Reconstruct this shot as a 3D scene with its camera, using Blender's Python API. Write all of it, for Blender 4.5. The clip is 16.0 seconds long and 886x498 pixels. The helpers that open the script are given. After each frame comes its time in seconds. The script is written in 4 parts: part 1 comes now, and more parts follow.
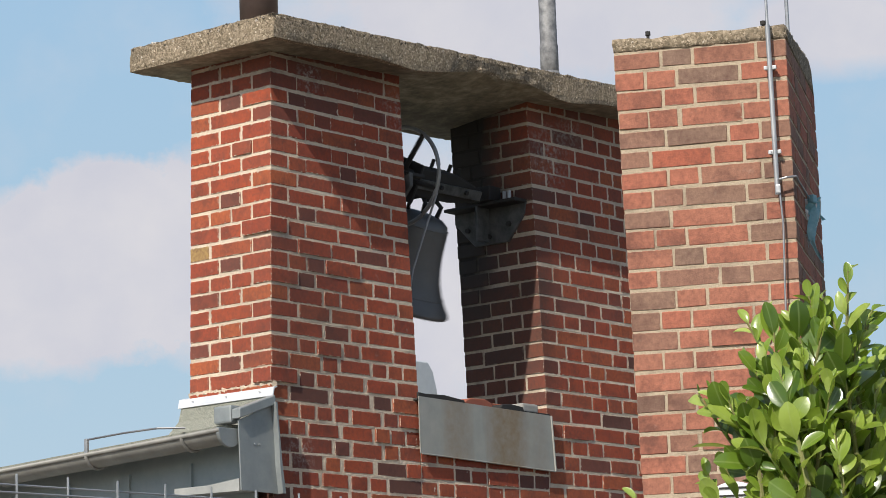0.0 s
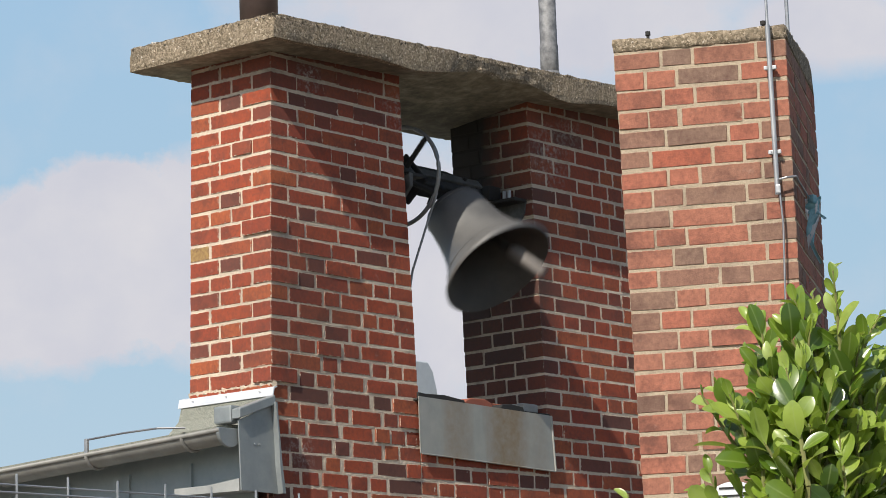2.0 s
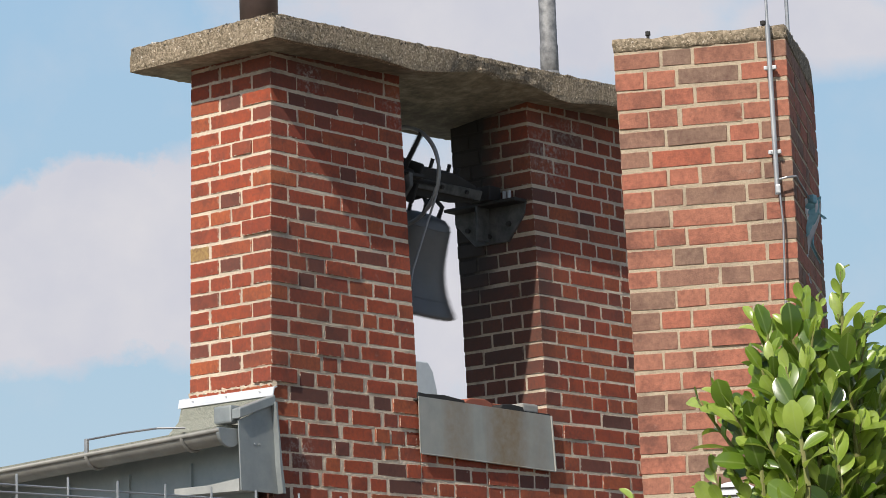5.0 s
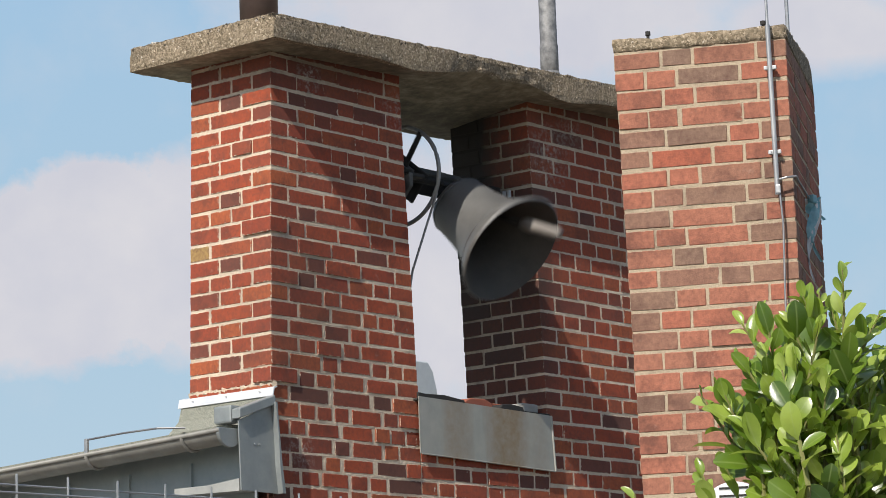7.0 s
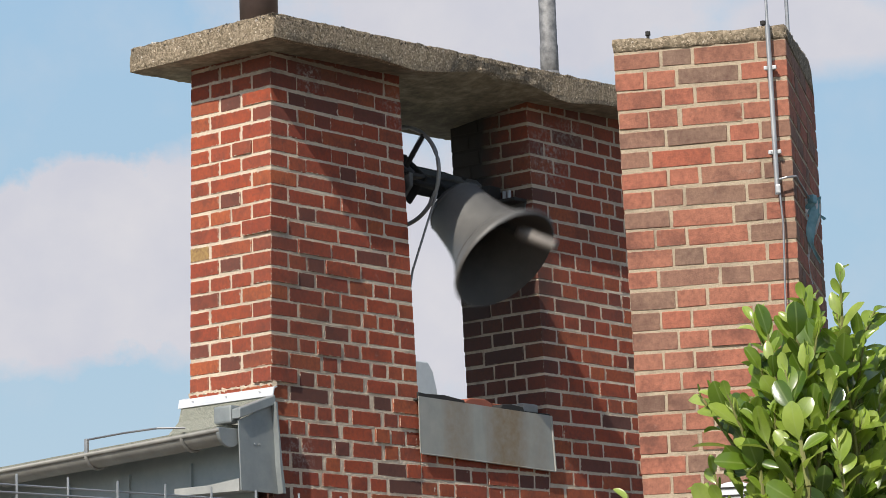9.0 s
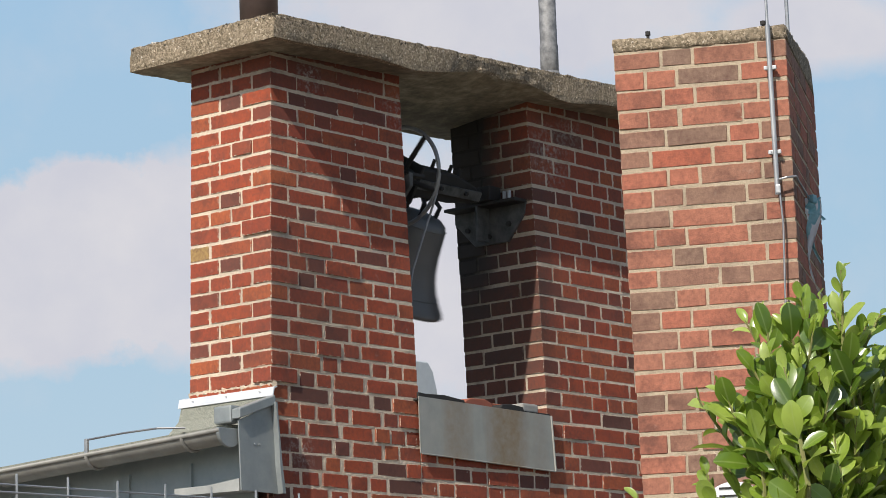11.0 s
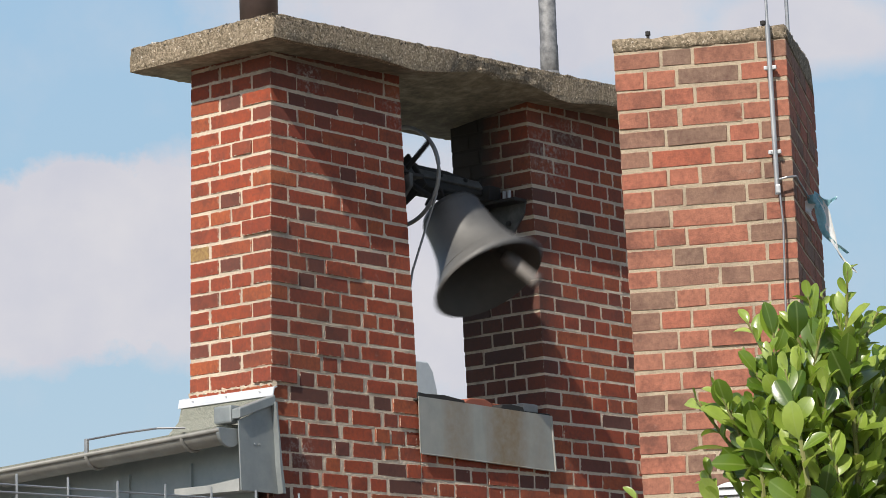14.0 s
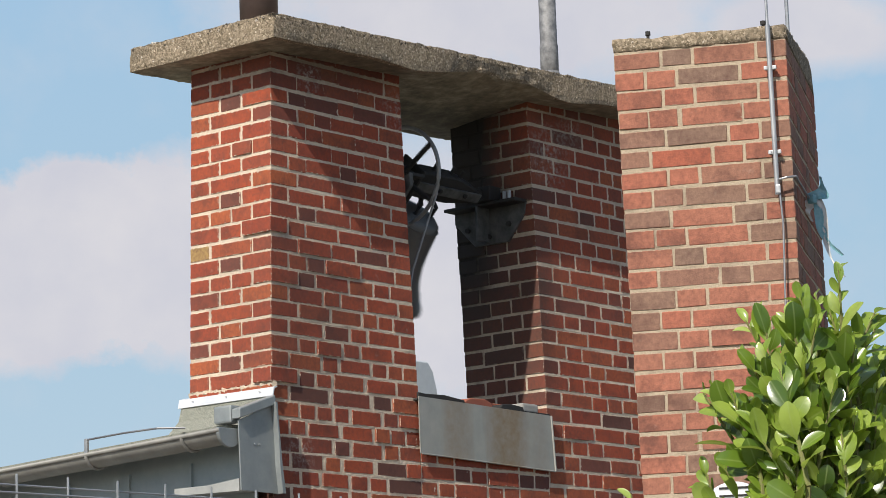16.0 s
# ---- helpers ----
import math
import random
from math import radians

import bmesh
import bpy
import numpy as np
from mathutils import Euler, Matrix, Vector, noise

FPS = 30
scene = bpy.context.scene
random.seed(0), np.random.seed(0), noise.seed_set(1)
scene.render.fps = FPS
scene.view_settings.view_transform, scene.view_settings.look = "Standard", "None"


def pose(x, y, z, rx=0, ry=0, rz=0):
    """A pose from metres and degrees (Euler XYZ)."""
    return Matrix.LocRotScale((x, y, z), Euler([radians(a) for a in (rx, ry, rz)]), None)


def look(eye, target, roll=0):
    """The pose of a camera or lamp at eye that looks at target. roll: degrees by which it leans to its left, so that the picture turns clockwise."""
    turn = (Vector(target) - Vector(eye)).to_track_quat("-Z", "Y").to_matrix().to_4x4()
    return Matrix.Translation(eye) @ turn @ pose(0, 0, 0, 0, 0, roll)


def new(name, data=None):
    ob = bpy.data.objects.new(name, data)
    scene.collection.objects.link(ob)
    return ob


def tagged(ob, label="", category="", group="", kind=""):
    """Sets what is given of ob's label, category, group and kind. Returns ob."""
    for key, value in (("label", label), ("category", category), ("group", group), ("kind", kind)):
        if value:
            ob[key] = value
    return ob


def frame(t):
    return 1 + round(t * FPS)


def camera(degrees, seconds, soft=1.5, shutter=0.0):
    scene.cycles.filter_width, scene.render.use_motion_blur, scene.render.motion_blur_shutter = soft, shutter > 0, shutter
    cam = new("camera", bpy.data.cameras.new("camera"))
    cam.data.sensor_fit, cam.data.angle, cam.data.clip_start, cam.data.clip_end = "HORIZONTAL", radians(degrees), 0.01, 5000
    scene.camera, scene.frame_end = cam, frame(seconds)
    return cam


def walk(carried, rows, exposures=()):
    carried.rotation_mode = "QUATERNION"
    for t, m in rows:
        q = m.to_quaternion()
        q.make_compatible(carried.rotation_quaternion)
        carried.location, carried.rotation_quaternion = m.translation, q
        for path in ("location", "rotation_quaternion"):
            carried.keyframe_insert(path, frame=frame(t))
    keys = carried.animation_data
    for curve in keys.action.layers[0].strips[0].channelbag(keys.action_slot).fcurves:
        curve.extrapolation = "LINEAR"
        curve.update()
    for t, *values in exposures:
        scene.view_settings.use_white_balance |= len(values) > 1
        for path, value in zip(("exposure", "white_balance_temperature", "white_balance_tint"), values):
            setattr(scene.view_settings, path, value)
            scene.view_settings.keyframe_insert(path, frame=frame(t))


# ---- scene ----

cam = camera(17.79, 16.0, soft=0.55, shutter=0.5)
EYE = (-9.428, -8.568, 1.6)
AIM = (-0.2135, -1.1783, 3.7176)
walk(cam, [(0, look(EYE, AIM, -1.99)), (16, look(EYE, AIM, -1.99))], exposures=[(0, 0.0), (16, 0.0)])

# ---- world and sun ----
SUN_DIR = Vector((-1.0, -0.222, 0.95)).normalized()
world = bpy.data.worlds.new("world")
scene.world = world
world.use_nodes = True
wn = world.node_tree
sky = wn.nodes.new("ShaderNodeTexSky")
sky.sky_type = "NISHITA"
sky.sun_disc = False
sky.sun_elevation = math.asin(SUN_DIR.z)
sky.sun_rotation = math.atan2(SUN_DIR.x, SUN_DIR.y)
wn.links.new(sky.outputs[0], wn.nodes["Background"].inputs[0])
wn.nodes["Background"].inputs[1].default_value = 0.115
sun_data = bpy.data.lights.new("sun", "SUN")
sun_data.energy = 4.6
sun_data.angle = radians(0.53)
sun_data.color = (1.0, 0.94, 0.84)
sun = new("sun", sun_data)
sun.matrix_world = look((-30, -8, 40), Vector((-30, -8, 40)) - SUN_DIR)


# ---- materials ----
class Nodes:
    """A small hand for wiring one node material."""

    def __init__(self, name, rough=0.8, metal=0.0):
        self.mat = bpy.data.materials.new(name)
        self.mat.use_nodes = True
        self.tree = self.mat.node_tree
        self.bsdf = self.tree.nodes["Principled BSDF"]
        self.bsdf.inputs["Roughness"].default_value = rough
        self.bsdf.inputs["Metallic"].default_value = metal
        self.coord = self.tree.nodes.new("ShaderNodeTexCoord")
        geo = self.tree.nodes.new("ShaderNodeNewGeometry")
        self.place = geo.outputs["Position"]
        self.normal = geo.outputs["Normal"]
        self.island = geo.outputs["Random Per Island"]
        info = self.tree.nodes.new("ShaderNodeObjectInfo")
        self.random = info.outputs["Random"]

    def link(self, a, b):
        self.tree.links.new(a, b)

    def noise(self, scale, detail=4, rough=0.6, coord=None):
        n = self.tree.nodes.new("ShaderNodeTexNoise")
        n.inputs["Scale"].default_value = scale
        n.inputs["Detail"].default_value = detail
        n.inputs["Roughness"].default_value = rough
        self.link(coord or self.place, n.inputs["Vector"])
        return n.outputs["Fac"]

    def cells(self, scale, coord=None):
        n = self.tree.nodes.new("ShaderNodeTexVoronoi")
        n.inputs["Scale"].default_value = scale
        self.link(coord or self.place, n.inputs["Vector"])
        return n

    def ramp(self, fac, *stops, ease="LINEAR"):
        n = self.tree.nodes.new("ShaderNodeValToRGB")
        n.color_ramp.interpolation = ease
        while len(n.color_ramp.elements) < len(stops):
            n.color_ramp.elements.new(0.5)
        for e, (p, c) in zip(n.color_ramp.elements, stops):
            e.position = p
            e.color = (*c, 1) if len(c) == 3 else c
        self.link(fac, n.inputs[0])
        return n.outputs[0]

    def grey(self, fac, lo, hi, a=0.0, b=1.0):
        n = self.tree.nodes.new("ShaderNodeMapRange")
        for i, v in enumerate((lo, hi, a, b)):
            n.inputs[i + 1].default_value = v
        self.link(fac, n.inputs[0])
        return n.outputs[0]

    def mix(self, fac, a, b, how="MIX"):
        n = self.tree.nodes.new("ShaderNodeMix")
        n.data_type, n.blend_type = "RGBA", how
        for sock, v in ((n.inputs[0], fac), (n.inputs[6], a), (n.inputs[7], b)):
            if isinstance(v, bpy.types.NodeSocket):
                self.link(v, sock)
            elif isinstance(v, (int, float)):
                sock.default_value = v
            else:
                sock.default_value = (*v, 1)
        return n.outputs[2]

    def sum(self, a, b, how="ADD"):
        n = self.tree.nodes.new("ShaderNodeMath")
        n.operation = how
        for sock, v in ((n.inputs[0], a), (n.inputs[1], b)):
            if isinstance(v, bpy.types.NodeSocket):
                self.link(v, sock)
            else:
                sock.default_value = v
        return n.outputs[0]

    def split(self, vec):
        n = self.tree.nodes.new("ShaderNodeSeparateXYZ")
        self.link(vec, n.inputs[0])
        return n.outputs

    def done(self, color, bump=None, strength=0.4, depth=0.004, rough=None):
        if isinstance(color, bpy.types.NodeSocket):
            self.link(color, self.bsdf.inputs["Base Color"])
        else:
            self.bsdf.inputs["Base Color"].default_value = (*color, 1)
        if bump is not None:
            n = self.tree.nodes.new("ShaderNodeBump")
            n.inputs["Strength"].default_value = strength
            n.inputs["Distance"].default_value = depth
            self.link(bump, n.inputs["Height"])
            self.link(n.outputs[0], self.bsdf.inputs["Normal"])
        if rough is not None:
            self.link(rough, self.bsdf.inputs["Roughness"])
        return self.mat


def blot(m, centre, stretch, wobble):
    """Ragged distance from a patch's middle, with its own stretch along x, y and z."""
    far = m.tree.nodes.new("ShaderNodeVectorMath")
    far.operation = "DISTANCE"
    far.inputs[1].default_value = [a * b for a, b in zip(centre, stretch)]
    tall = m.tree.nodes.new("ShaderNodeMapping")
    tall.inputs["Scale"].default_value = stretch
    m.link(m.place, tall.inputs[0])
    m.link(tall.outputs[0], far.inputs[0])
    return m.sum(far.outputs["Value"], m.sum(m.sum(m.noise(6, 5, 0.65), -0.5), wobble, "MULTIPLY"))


def soot_and_shade(m, color, most, clay=False):
    """Sooty grease by the bearing and the reveal's shade, both painted dark, and dark patches on the front."""
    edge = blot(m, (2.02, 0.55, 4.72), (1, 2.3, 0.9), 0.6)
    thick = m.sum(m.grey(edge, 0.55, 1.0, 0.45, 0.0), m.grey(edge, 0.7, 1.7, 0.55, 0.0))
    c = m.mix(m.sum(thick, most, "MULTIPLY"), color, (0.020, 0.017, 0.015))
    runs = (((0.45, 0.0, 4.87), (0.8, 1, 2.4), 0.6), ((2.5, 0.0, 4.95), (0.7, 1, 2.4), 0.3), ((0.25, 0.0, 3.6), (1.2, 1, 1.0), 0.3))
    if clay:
        # the reveal's brown staining and its shade are painted on bricks, not on joints
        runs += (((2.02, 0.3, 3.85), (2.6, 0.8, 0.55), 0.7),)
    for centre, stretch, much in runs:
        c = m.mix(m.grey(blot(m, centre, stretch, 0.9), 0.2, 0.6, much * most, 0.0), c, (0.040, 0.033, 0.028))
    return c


def brick_material(name, stops, island=False, smeared=0.034, lime=((0.72, 0.61, 0.48), (0.46, 0.36, 0.26))):
    m = Nodes(name, 0.9)
    tone = m.ramp(m.island if island else m.random, *stops)
    grain = m.noise(55, 6, 0.7)
    stain = m.noise(6, 5, 0.65)
    c = m.mix(m.grey(grain, 0.35, 0.72, 0.0, 0.6), tone, (0.10, 0.045, 0.035))
    c = m.mix(m.grey(stain, 0.48, 0.7, 0.0, 0.65), c, (0.085, 0.038, 0.030))
    pale = m.noise(17, 5, 0.7)
    c = m.mix(m.grey(pale, 0.62, 0.8, 0.0, 0.35), c, (0.42, 0.33, 0.27))
    if not island:
        # ragged mortar left on the arrises
        g = m.split(m.coord.outputs["Generated"])
        normal = m.split(m.normal)
        side = m.grey(m.sum(normal[0], normal[0], "MULTIPLY"), 0.4, 0.6)

        def rim(v, size):
            a = m.sum(m.sum(v, -0.5), 0.0)
            n = m.tree.nodes.new("ShaderNodeMath")
            n.operation = "ABSOLUTE"
            m.link(a, n.inputs[0])
            return m.sum(m.sum(0.5, n.outputs[0], "SUBTRACT"), size, "MULTIPLY")

        across = m.sum(m.sum(rim(g[1], 0.16), side, "MULTIPLY"), m.sum(rim(g[0], 0.18), m.sum(1.0, side, "SUBTRACT"), "MULTIPLY"))
        edge = m.sum(rim(g[2], 0.062), across, "MINIMUM")
        ragged = m.sum(edge, m.sum(m.sum(m.noise(60, 5, 0.75), -0.5), smeared, "MULTIPLY"))
        smear = m.grey(ragged, 0.0005, 0.0025, 0.85, 0.0)
        c = m.mix(smear, c, m.mix(grain, *lime))
    c = soot_and_shade(m, c, 1.0, True)
    for centre, size, much in (((2.16, 0.0, 4.66), 0.2, 0.6), ((0.30, 0.0, 4.76), 0.1, 0.75), ((0.92, 0.0, 4.7), 0.13, 0.5), ((2.35, 0.0, 4.8), 0.12, 0.4), ((0.16, 0.0, 2.98), 0.12, 0.6)):
        salt = m.sum(m.grey(blot(m, centre, (1, 1, 1), 0.12), size * 0.3, size, 1.0, 0.0), m.grey(m.noise(34, 5, 0.75), 0.48, 0.62), "MULTIPLY")
        c = m.mix(m.sum(salt, much, "MULTIPLY"), c, (0.46, 0.41, 0.37))
    h = m.sum(m.noise(140, 4, 0.7), m.sum(grain, 0.8, "MULTIPLY"))
    return m.done(c, h, 0.55, 0.004)


RED = ((0.0, (0.34, 0.063, 0.031)), (0.3, (0.45, 0.086, 0.033)), (0.5, (0.37, 0.080, 0.040)),
       (0.7, (0.50, 0.124, 0.044)), (0.84, (0.29, 0.067, 0.038)), (0.95, (0.20, 0.062, 0.042)), (1.0, (0.14, 0.058, 0.044)))
PALE_RED = ((0.0, (0.45, 0.148, 0.090)), (0.3, (0.46, 0.172, 0.107)), (0.52, (0.41, 0.175, 0.112)),
            (0.66, (0.30, 0.175, 0.12)), (0.86, (0.27, 0.175, 0.125)), (0.93, (0.36, 0.16, 0.105)), (1.0, (0.44, 0.125, 0.07)))
M_BRICK = brick_material("weathered_red_brick", RED)
M_BRICK_YELLOW = brick_material("yellow_brick", ((0.0, (0.40, 0.25, 0.09)), (1.0, (0.44, 0.28, 0.11))))
M_BRICK_FAR = brick_material("weathered_red_brick_joined", RED, True)
M_BRICK_PALE = brick_material("light_red_brick", PALE_RED, False, 0.016, ((0.48, 0.39, 0.29), (0.34, 0.26, 0.18)))
M_BRICK_PALE_FAR = brick_material("light_red_brick_joined", PALE_RED, True)


def mortar_material(name, a, b):
    m = Nodes(name, 0.95)
    g = m.noise(90, 5, 0.75)
    s = m.noise(5, 4, 0.6)
    c = m.mix(m.grey(g, 0.3, 0.75), a, b)
    c = m.mix(m.grey(s, 0.5, 0.75, 0, 0.6), c, (0.17, 0.125, 0.095))
    c = soot_and_shade(m, c, 1.0)
    return m.done(c, m.sum(g, m.noise(300, 2)), 0.7, 0.006)


M_MORTAR = mortar_material("lime_mortar", (0.82, 0.70, 0.555), (0.61, 0.485, 0.365))
M_MORTAR_SAND = mortar_material("sandy_mortar", (0.58, 0.475, 0.345), (0.41, 0.325, 0.23))


def concrete_material():
    m = Nodes("exposed_aggregate_concrete", 0.95)
    bend = m.tree.nodes.new("ShaderNodeVectorMath")
    wob = m.tree.nodes.new("ShaderNodeTexNoise")
    wob.inputs["Scale"].default_value = 120
    m.link(m.place, wob.inputs["Vector"])
    bend.operation = "MULTIPLY_ADD"
    bend.inputs[1].default_value = (0.012, 0.012, 0.012)
    m.link(wob.outputs["Color"], bend.inputs[0])
    m.link(m.place, bend.inputs[2])
    v = m.cells(125, bend.outputs[0])
    g = m.noise(75, 6, 0.75)
    pebble = m.ramp(v.outputs["Color"], (0.0, (0.11, 0.085, 0.055)), (0.4, (0.24, 0.19, 0.125)), (0.7, (0.38, 0.30, 0.21)), (0.88, (0.55, 0.45, 0.33)), (1.0, (0.88, 0.80, 0.68)))
    c = m.mix(m.grey(g, 0.45, 0.65, 0, 0.45), pebble, m.mix(m.noise(30, 4), (0.20, 0.155, 0.105), (0.36, 0.29, 0.20)))
    c = m.mix(m.grey(m.noise(5, 5), 0.5, 0.72, 0, 0.5), c, (0.12, 0.10, 0.075))
    h = m.sum(m.sum(v.outputs["Distance"], -0.6, "MULTIPLY"), m.sum(g, 1.4, "MULTIPLY"))
    return m.done(c, h, 0.8, 0.006)


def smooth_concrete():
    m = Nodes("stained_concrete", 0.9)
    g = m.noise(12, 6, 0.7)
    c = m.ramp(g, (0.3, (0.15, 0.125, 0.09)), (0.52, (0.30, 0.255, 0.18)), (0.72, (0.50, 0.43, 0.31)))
    # darker towards the pier beside the bearing
    c = soot_and_shade(m, c, 0.6)
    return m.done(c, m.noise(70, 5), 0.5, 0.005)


def metal_material(name, a, b, rough=0.45, metal=0.6, rust=0.0, scale=9):
    m = Nodes(name, rough, metal)
    g = m.noise(scale, 5, 0.65)
    c = m.mix(m.grey(g, 0.3, 0.7), a, b)
    if rust:
        st = m.tree.nodes.new("ShaderNodeMapping")
        st.inputs["Scale"].default_value = (9, 9, 1.2)
        m.link(m.place, st.inputs[0])
        r = m.sum(m.noise(1.0, 4, 0.6, st.outputs[0]), -0.5)
        across = m.split(m.place)[0]
        for run, wide, much in ((1.29, 0.10, 0.6), (1.70, 0.13, 1.0), (1.95, 0.06, 0.3)):
            off = m.sum(m.sum(across, -run), m.sum(r, 0.16, "MULTIPLY"))
            near = m.grey(m.sum(off, off, "MULTIPLY"), 0.0, 2.2 * wide * wide, rust * much, 0.0)
            c = m.mix(m.sum(near, m.grey(m.noise(30, 4), 0.3, 0.7, 0.55, 1.0), "MULTIPLY"), c, (0.25, 0.155, 0.065))
    return m.done(c, m.noise(40, 4), 0.12, 0.003, m.grey(g, 0.2, 0.8, max(0.05, rough - 0.12), rough + 0.15))


def stone_material(name, *stops):
    m = Nodes(name, 0.9)
    tone = m.ramp(m.island, *stops)
    g = m.noise(160, 4, 0.7)
    return m.done(m.mix(m.grey(g, 0.35, 0.7, 0.0, 0.45), tone, (0.10, 0.08, 0.055)), g, 0.5, 0.002)


M_STONE = stone_material("washed_gravel", (0.0, (0.07, 0.055, 0.04)), (0.35, (0.17, 0.13, 0.085)), (0.65, (0.30, 0.235, 0.155)), (0.86, (0.42, 0.34, 0.25)), (1.0, (0.80, 0.72, 0.62)))
# dark moss; the palest stop paints sunlit specks into the crust
M_MOSS = stone_material("dry_dark_moss", (0.0, (0.022, 0.018, 0.014)), (0.45, (0.06, 0.048, 0.034)), (0.7, (0.20, 0.165, 0.12)), (1.0, (0.78, 0.71, 0.62)))
M_CONCRETE = concrete_material()
M_SOFFIT = smooth_concrete()
M_ZINC = metal_material("weathered_zinc", (0.25, 0.275, 0.28), (0.345, 0.37, 0.37), 0.5, 0.35)
M_ZINC_PANEL = metal_material("blue_grey_sheet", (0.28, 0.335, 0.36), (0.36, 0.41, 0.43), 0.55, 0.1)
M_APRON = metal_material("rust_streaked_sheet", (0.33, 0.33, 0.30), (0.42, 0.41, 0.37), 0.5, 0.2, 0.85)
M_ALU = metal_material("bright_aluminium", (0.72, 0.73, 0.75), (0.82, 0.82, 0.83), 0.4, 0.3)
M_STEEL = metal_material("galvanised_steel", (0.34, 0.35, 0.36), (0.48, 0.49, 0.50), 0.45, 0.6)
M_IRON = metal_material("black_sooty_iron", (0.014, 0.0135, 0.013), (0.038, 0.036, 0.034), 0.8, 0.0)
M_BRACKET = metal_material("grey_painted_iron", (0.035, 0.036, 0.035), (0.125, 0.125, 0.118), 0.8, 0.0, 0.0, 14)
M_BELL = metal_material("dull_grey_bell_metal", (0.125, 0.124, 0.122), (0.19, 0.185, 0.178), 0.5, 0.3, 0.0, 5)
M_BELL_IN = metal_material("dark_bell_inside", (0.060, 0.056, 0.052), (0.095, 0.088, 0.080), 0.65, 0.15)
M_CLAPPER = metal_material("pale_worn_clapper", (0.19, 0.17, 0.155), (0.27, 0.245, 0.22), 0.6, 0.2)
M_MAST = metal_material("dull_mottled_steel", (0.10, 0.10, 0.105), (0.30, 0.30, 0.30), 0.6, 0.15, 0.0, 26)
M_PIPE = metal_material("brown_coated_pipe", (0.085, 0.06, 0.055), (0.12, 0.085, 0.075), 0.4, 0.1)
M_WIRE = metal_material("steel_wire", (0.25, 0.25, 0.26), (0.36, 0.36, 0.37), 0.4, 0.7)
M_GUTTER = metal_material("weathered_zinc_gutter", (0.23, 0.225, 0.205), (0.34, 0.33, 0.305), 0.55, 0.15)
M_PLASTER = metal_material("grey_plaster", (0.30, 0.29, 0.27), (0.40, 0.39, 0.36), 0.9, 0.0)
M_HOOD = metal_material("pale_grey_sheet", (0.50, 0.52, 0.54), (0.60, 0.62, 0.63), 0.5, 0.1)
M_RIM = metal_material("worn_grey_iron_rim", (0.20, 0.20, 0.20), (0.30, 0.30, 0.295), 0.45, 0.3)
M_TIMBER = metal_material("white_painted_board", (0.30, 0.31, 0.30), (0.40, 0.405, 0.39), 0.7, 0.0)
M_CLAY = metal_material("red_clay_tile", (0.30, 0.085, 0.05), (0.36, 0.12, 0.075), 0.8, 0.0)


def felt_material():
    m = Nodes("mineral_roofing_felt", 0.95)
    v = m.cells(260)
    c = m.ramp(v.outputs["Color"], (0.0, (0.13, 0.135, 0.115)), (0.5, (0.23, 0.235, 0.195)), (1.0, (0.42, 0.42, 0.35)))
    return m.done(c, v.outputs["Distance"], 0.6, 0.003)


M_FELT = felt_material()


def plastic_material():
    m = Nodes("thin_teal_plastic", 0.35)
    g = m.noise(25, 4)
    m.bsdf.inputs["Transmission Weight"].default_value = 0.15
    return m.done(m.mix(m.grey(g, 0.3, 0.7), (0.11, 0.34, 0.41), (0.31, 0.54, 0.60)), g, 0.5, 0.01)


def leaf_material(name, *tones):
    m = Nodes(name, 0.3)
    m.bsdf.inputs["Coat Weight"].default_value = 0.7
    m.bsdf.inputs["Coat Roughness"].default_value = 0.2
    mixed = m.tree.nodes.new("ShaderNodeMath")
    mixed.operation = "FRACT"
    m.link(m.sum(m.random, m.island), mixed.inputs[0])
    tone = m.ramp(mixed.outputs[0], *tones)
    xyz = m.split(m.coord.outputs["Object"])
    rib = m.grey(m.sum(xyz[0], xyz[0], "MULTIPLY"), 0.0, 0.000006, 1.0, 0.0)
    c = m.mix(m.sum(rib, 0.35, "MULTIPLY"), tone, (0.42, 0.50, 0.18))
    c = m.mix(m.grey(m.noise(30, 4), 0.45, 0.75, 0, 0.35), c, (0.07, 0.125, 0.016))
    m.bsdf.inputs["Subsurface Weight"].default_value = 0.0
    mat = m.done(c, m.noise(60, 3), 0.2, 0.003)
    thin = m.tree.nodes.new("ShaderNodeBsdfTranslucent")
    add = m.tree.nodes.new("ShaderNodeMixShader")
    add.inputs[0].default_value = 0.34
    m.link(m.mix(0.6, c, (0.55, 0.66, 0.10)), thin.inputs[0])
    m.link(m.bsdf.outputs[0], add.inputs[1])
    m.link(thin.outputs[0], add.inputs[2])
    m.link(add.outputs[0], m.tree.nodes["Material Output"].inputs[0])
    return mat


def twig_material():
    m = Nodes("green_brown_twig", 0.8)
    g = m.noise(40, 4)
    return m.done(m.mix(g, (0.17, 0.22, 0.05), (0.20, 0.15, 0.07)), g, 0.4, 0.003)


def ground_material():
    m = Nodes("trodden_gravel", 1.0)
    g = m.noise(3, 6, 0.7)
    fine = m.cells(40)
    c = m.ramp(g, (0.3, (0.11, 0.095, 0.07)), (0.6, (0.17, 0.145, 0.115)), (0.8, (0.22, 0.19, 0.155)))
    return m.done(m.mix(0.35, c, m.ramp(fine.outputs["Color"], (0.0, (0.09, 0.08, 0.065)), (1.0, (0.26, 0.23, 0.19)))), m.noise(60, 4), 0.8, 0.03)


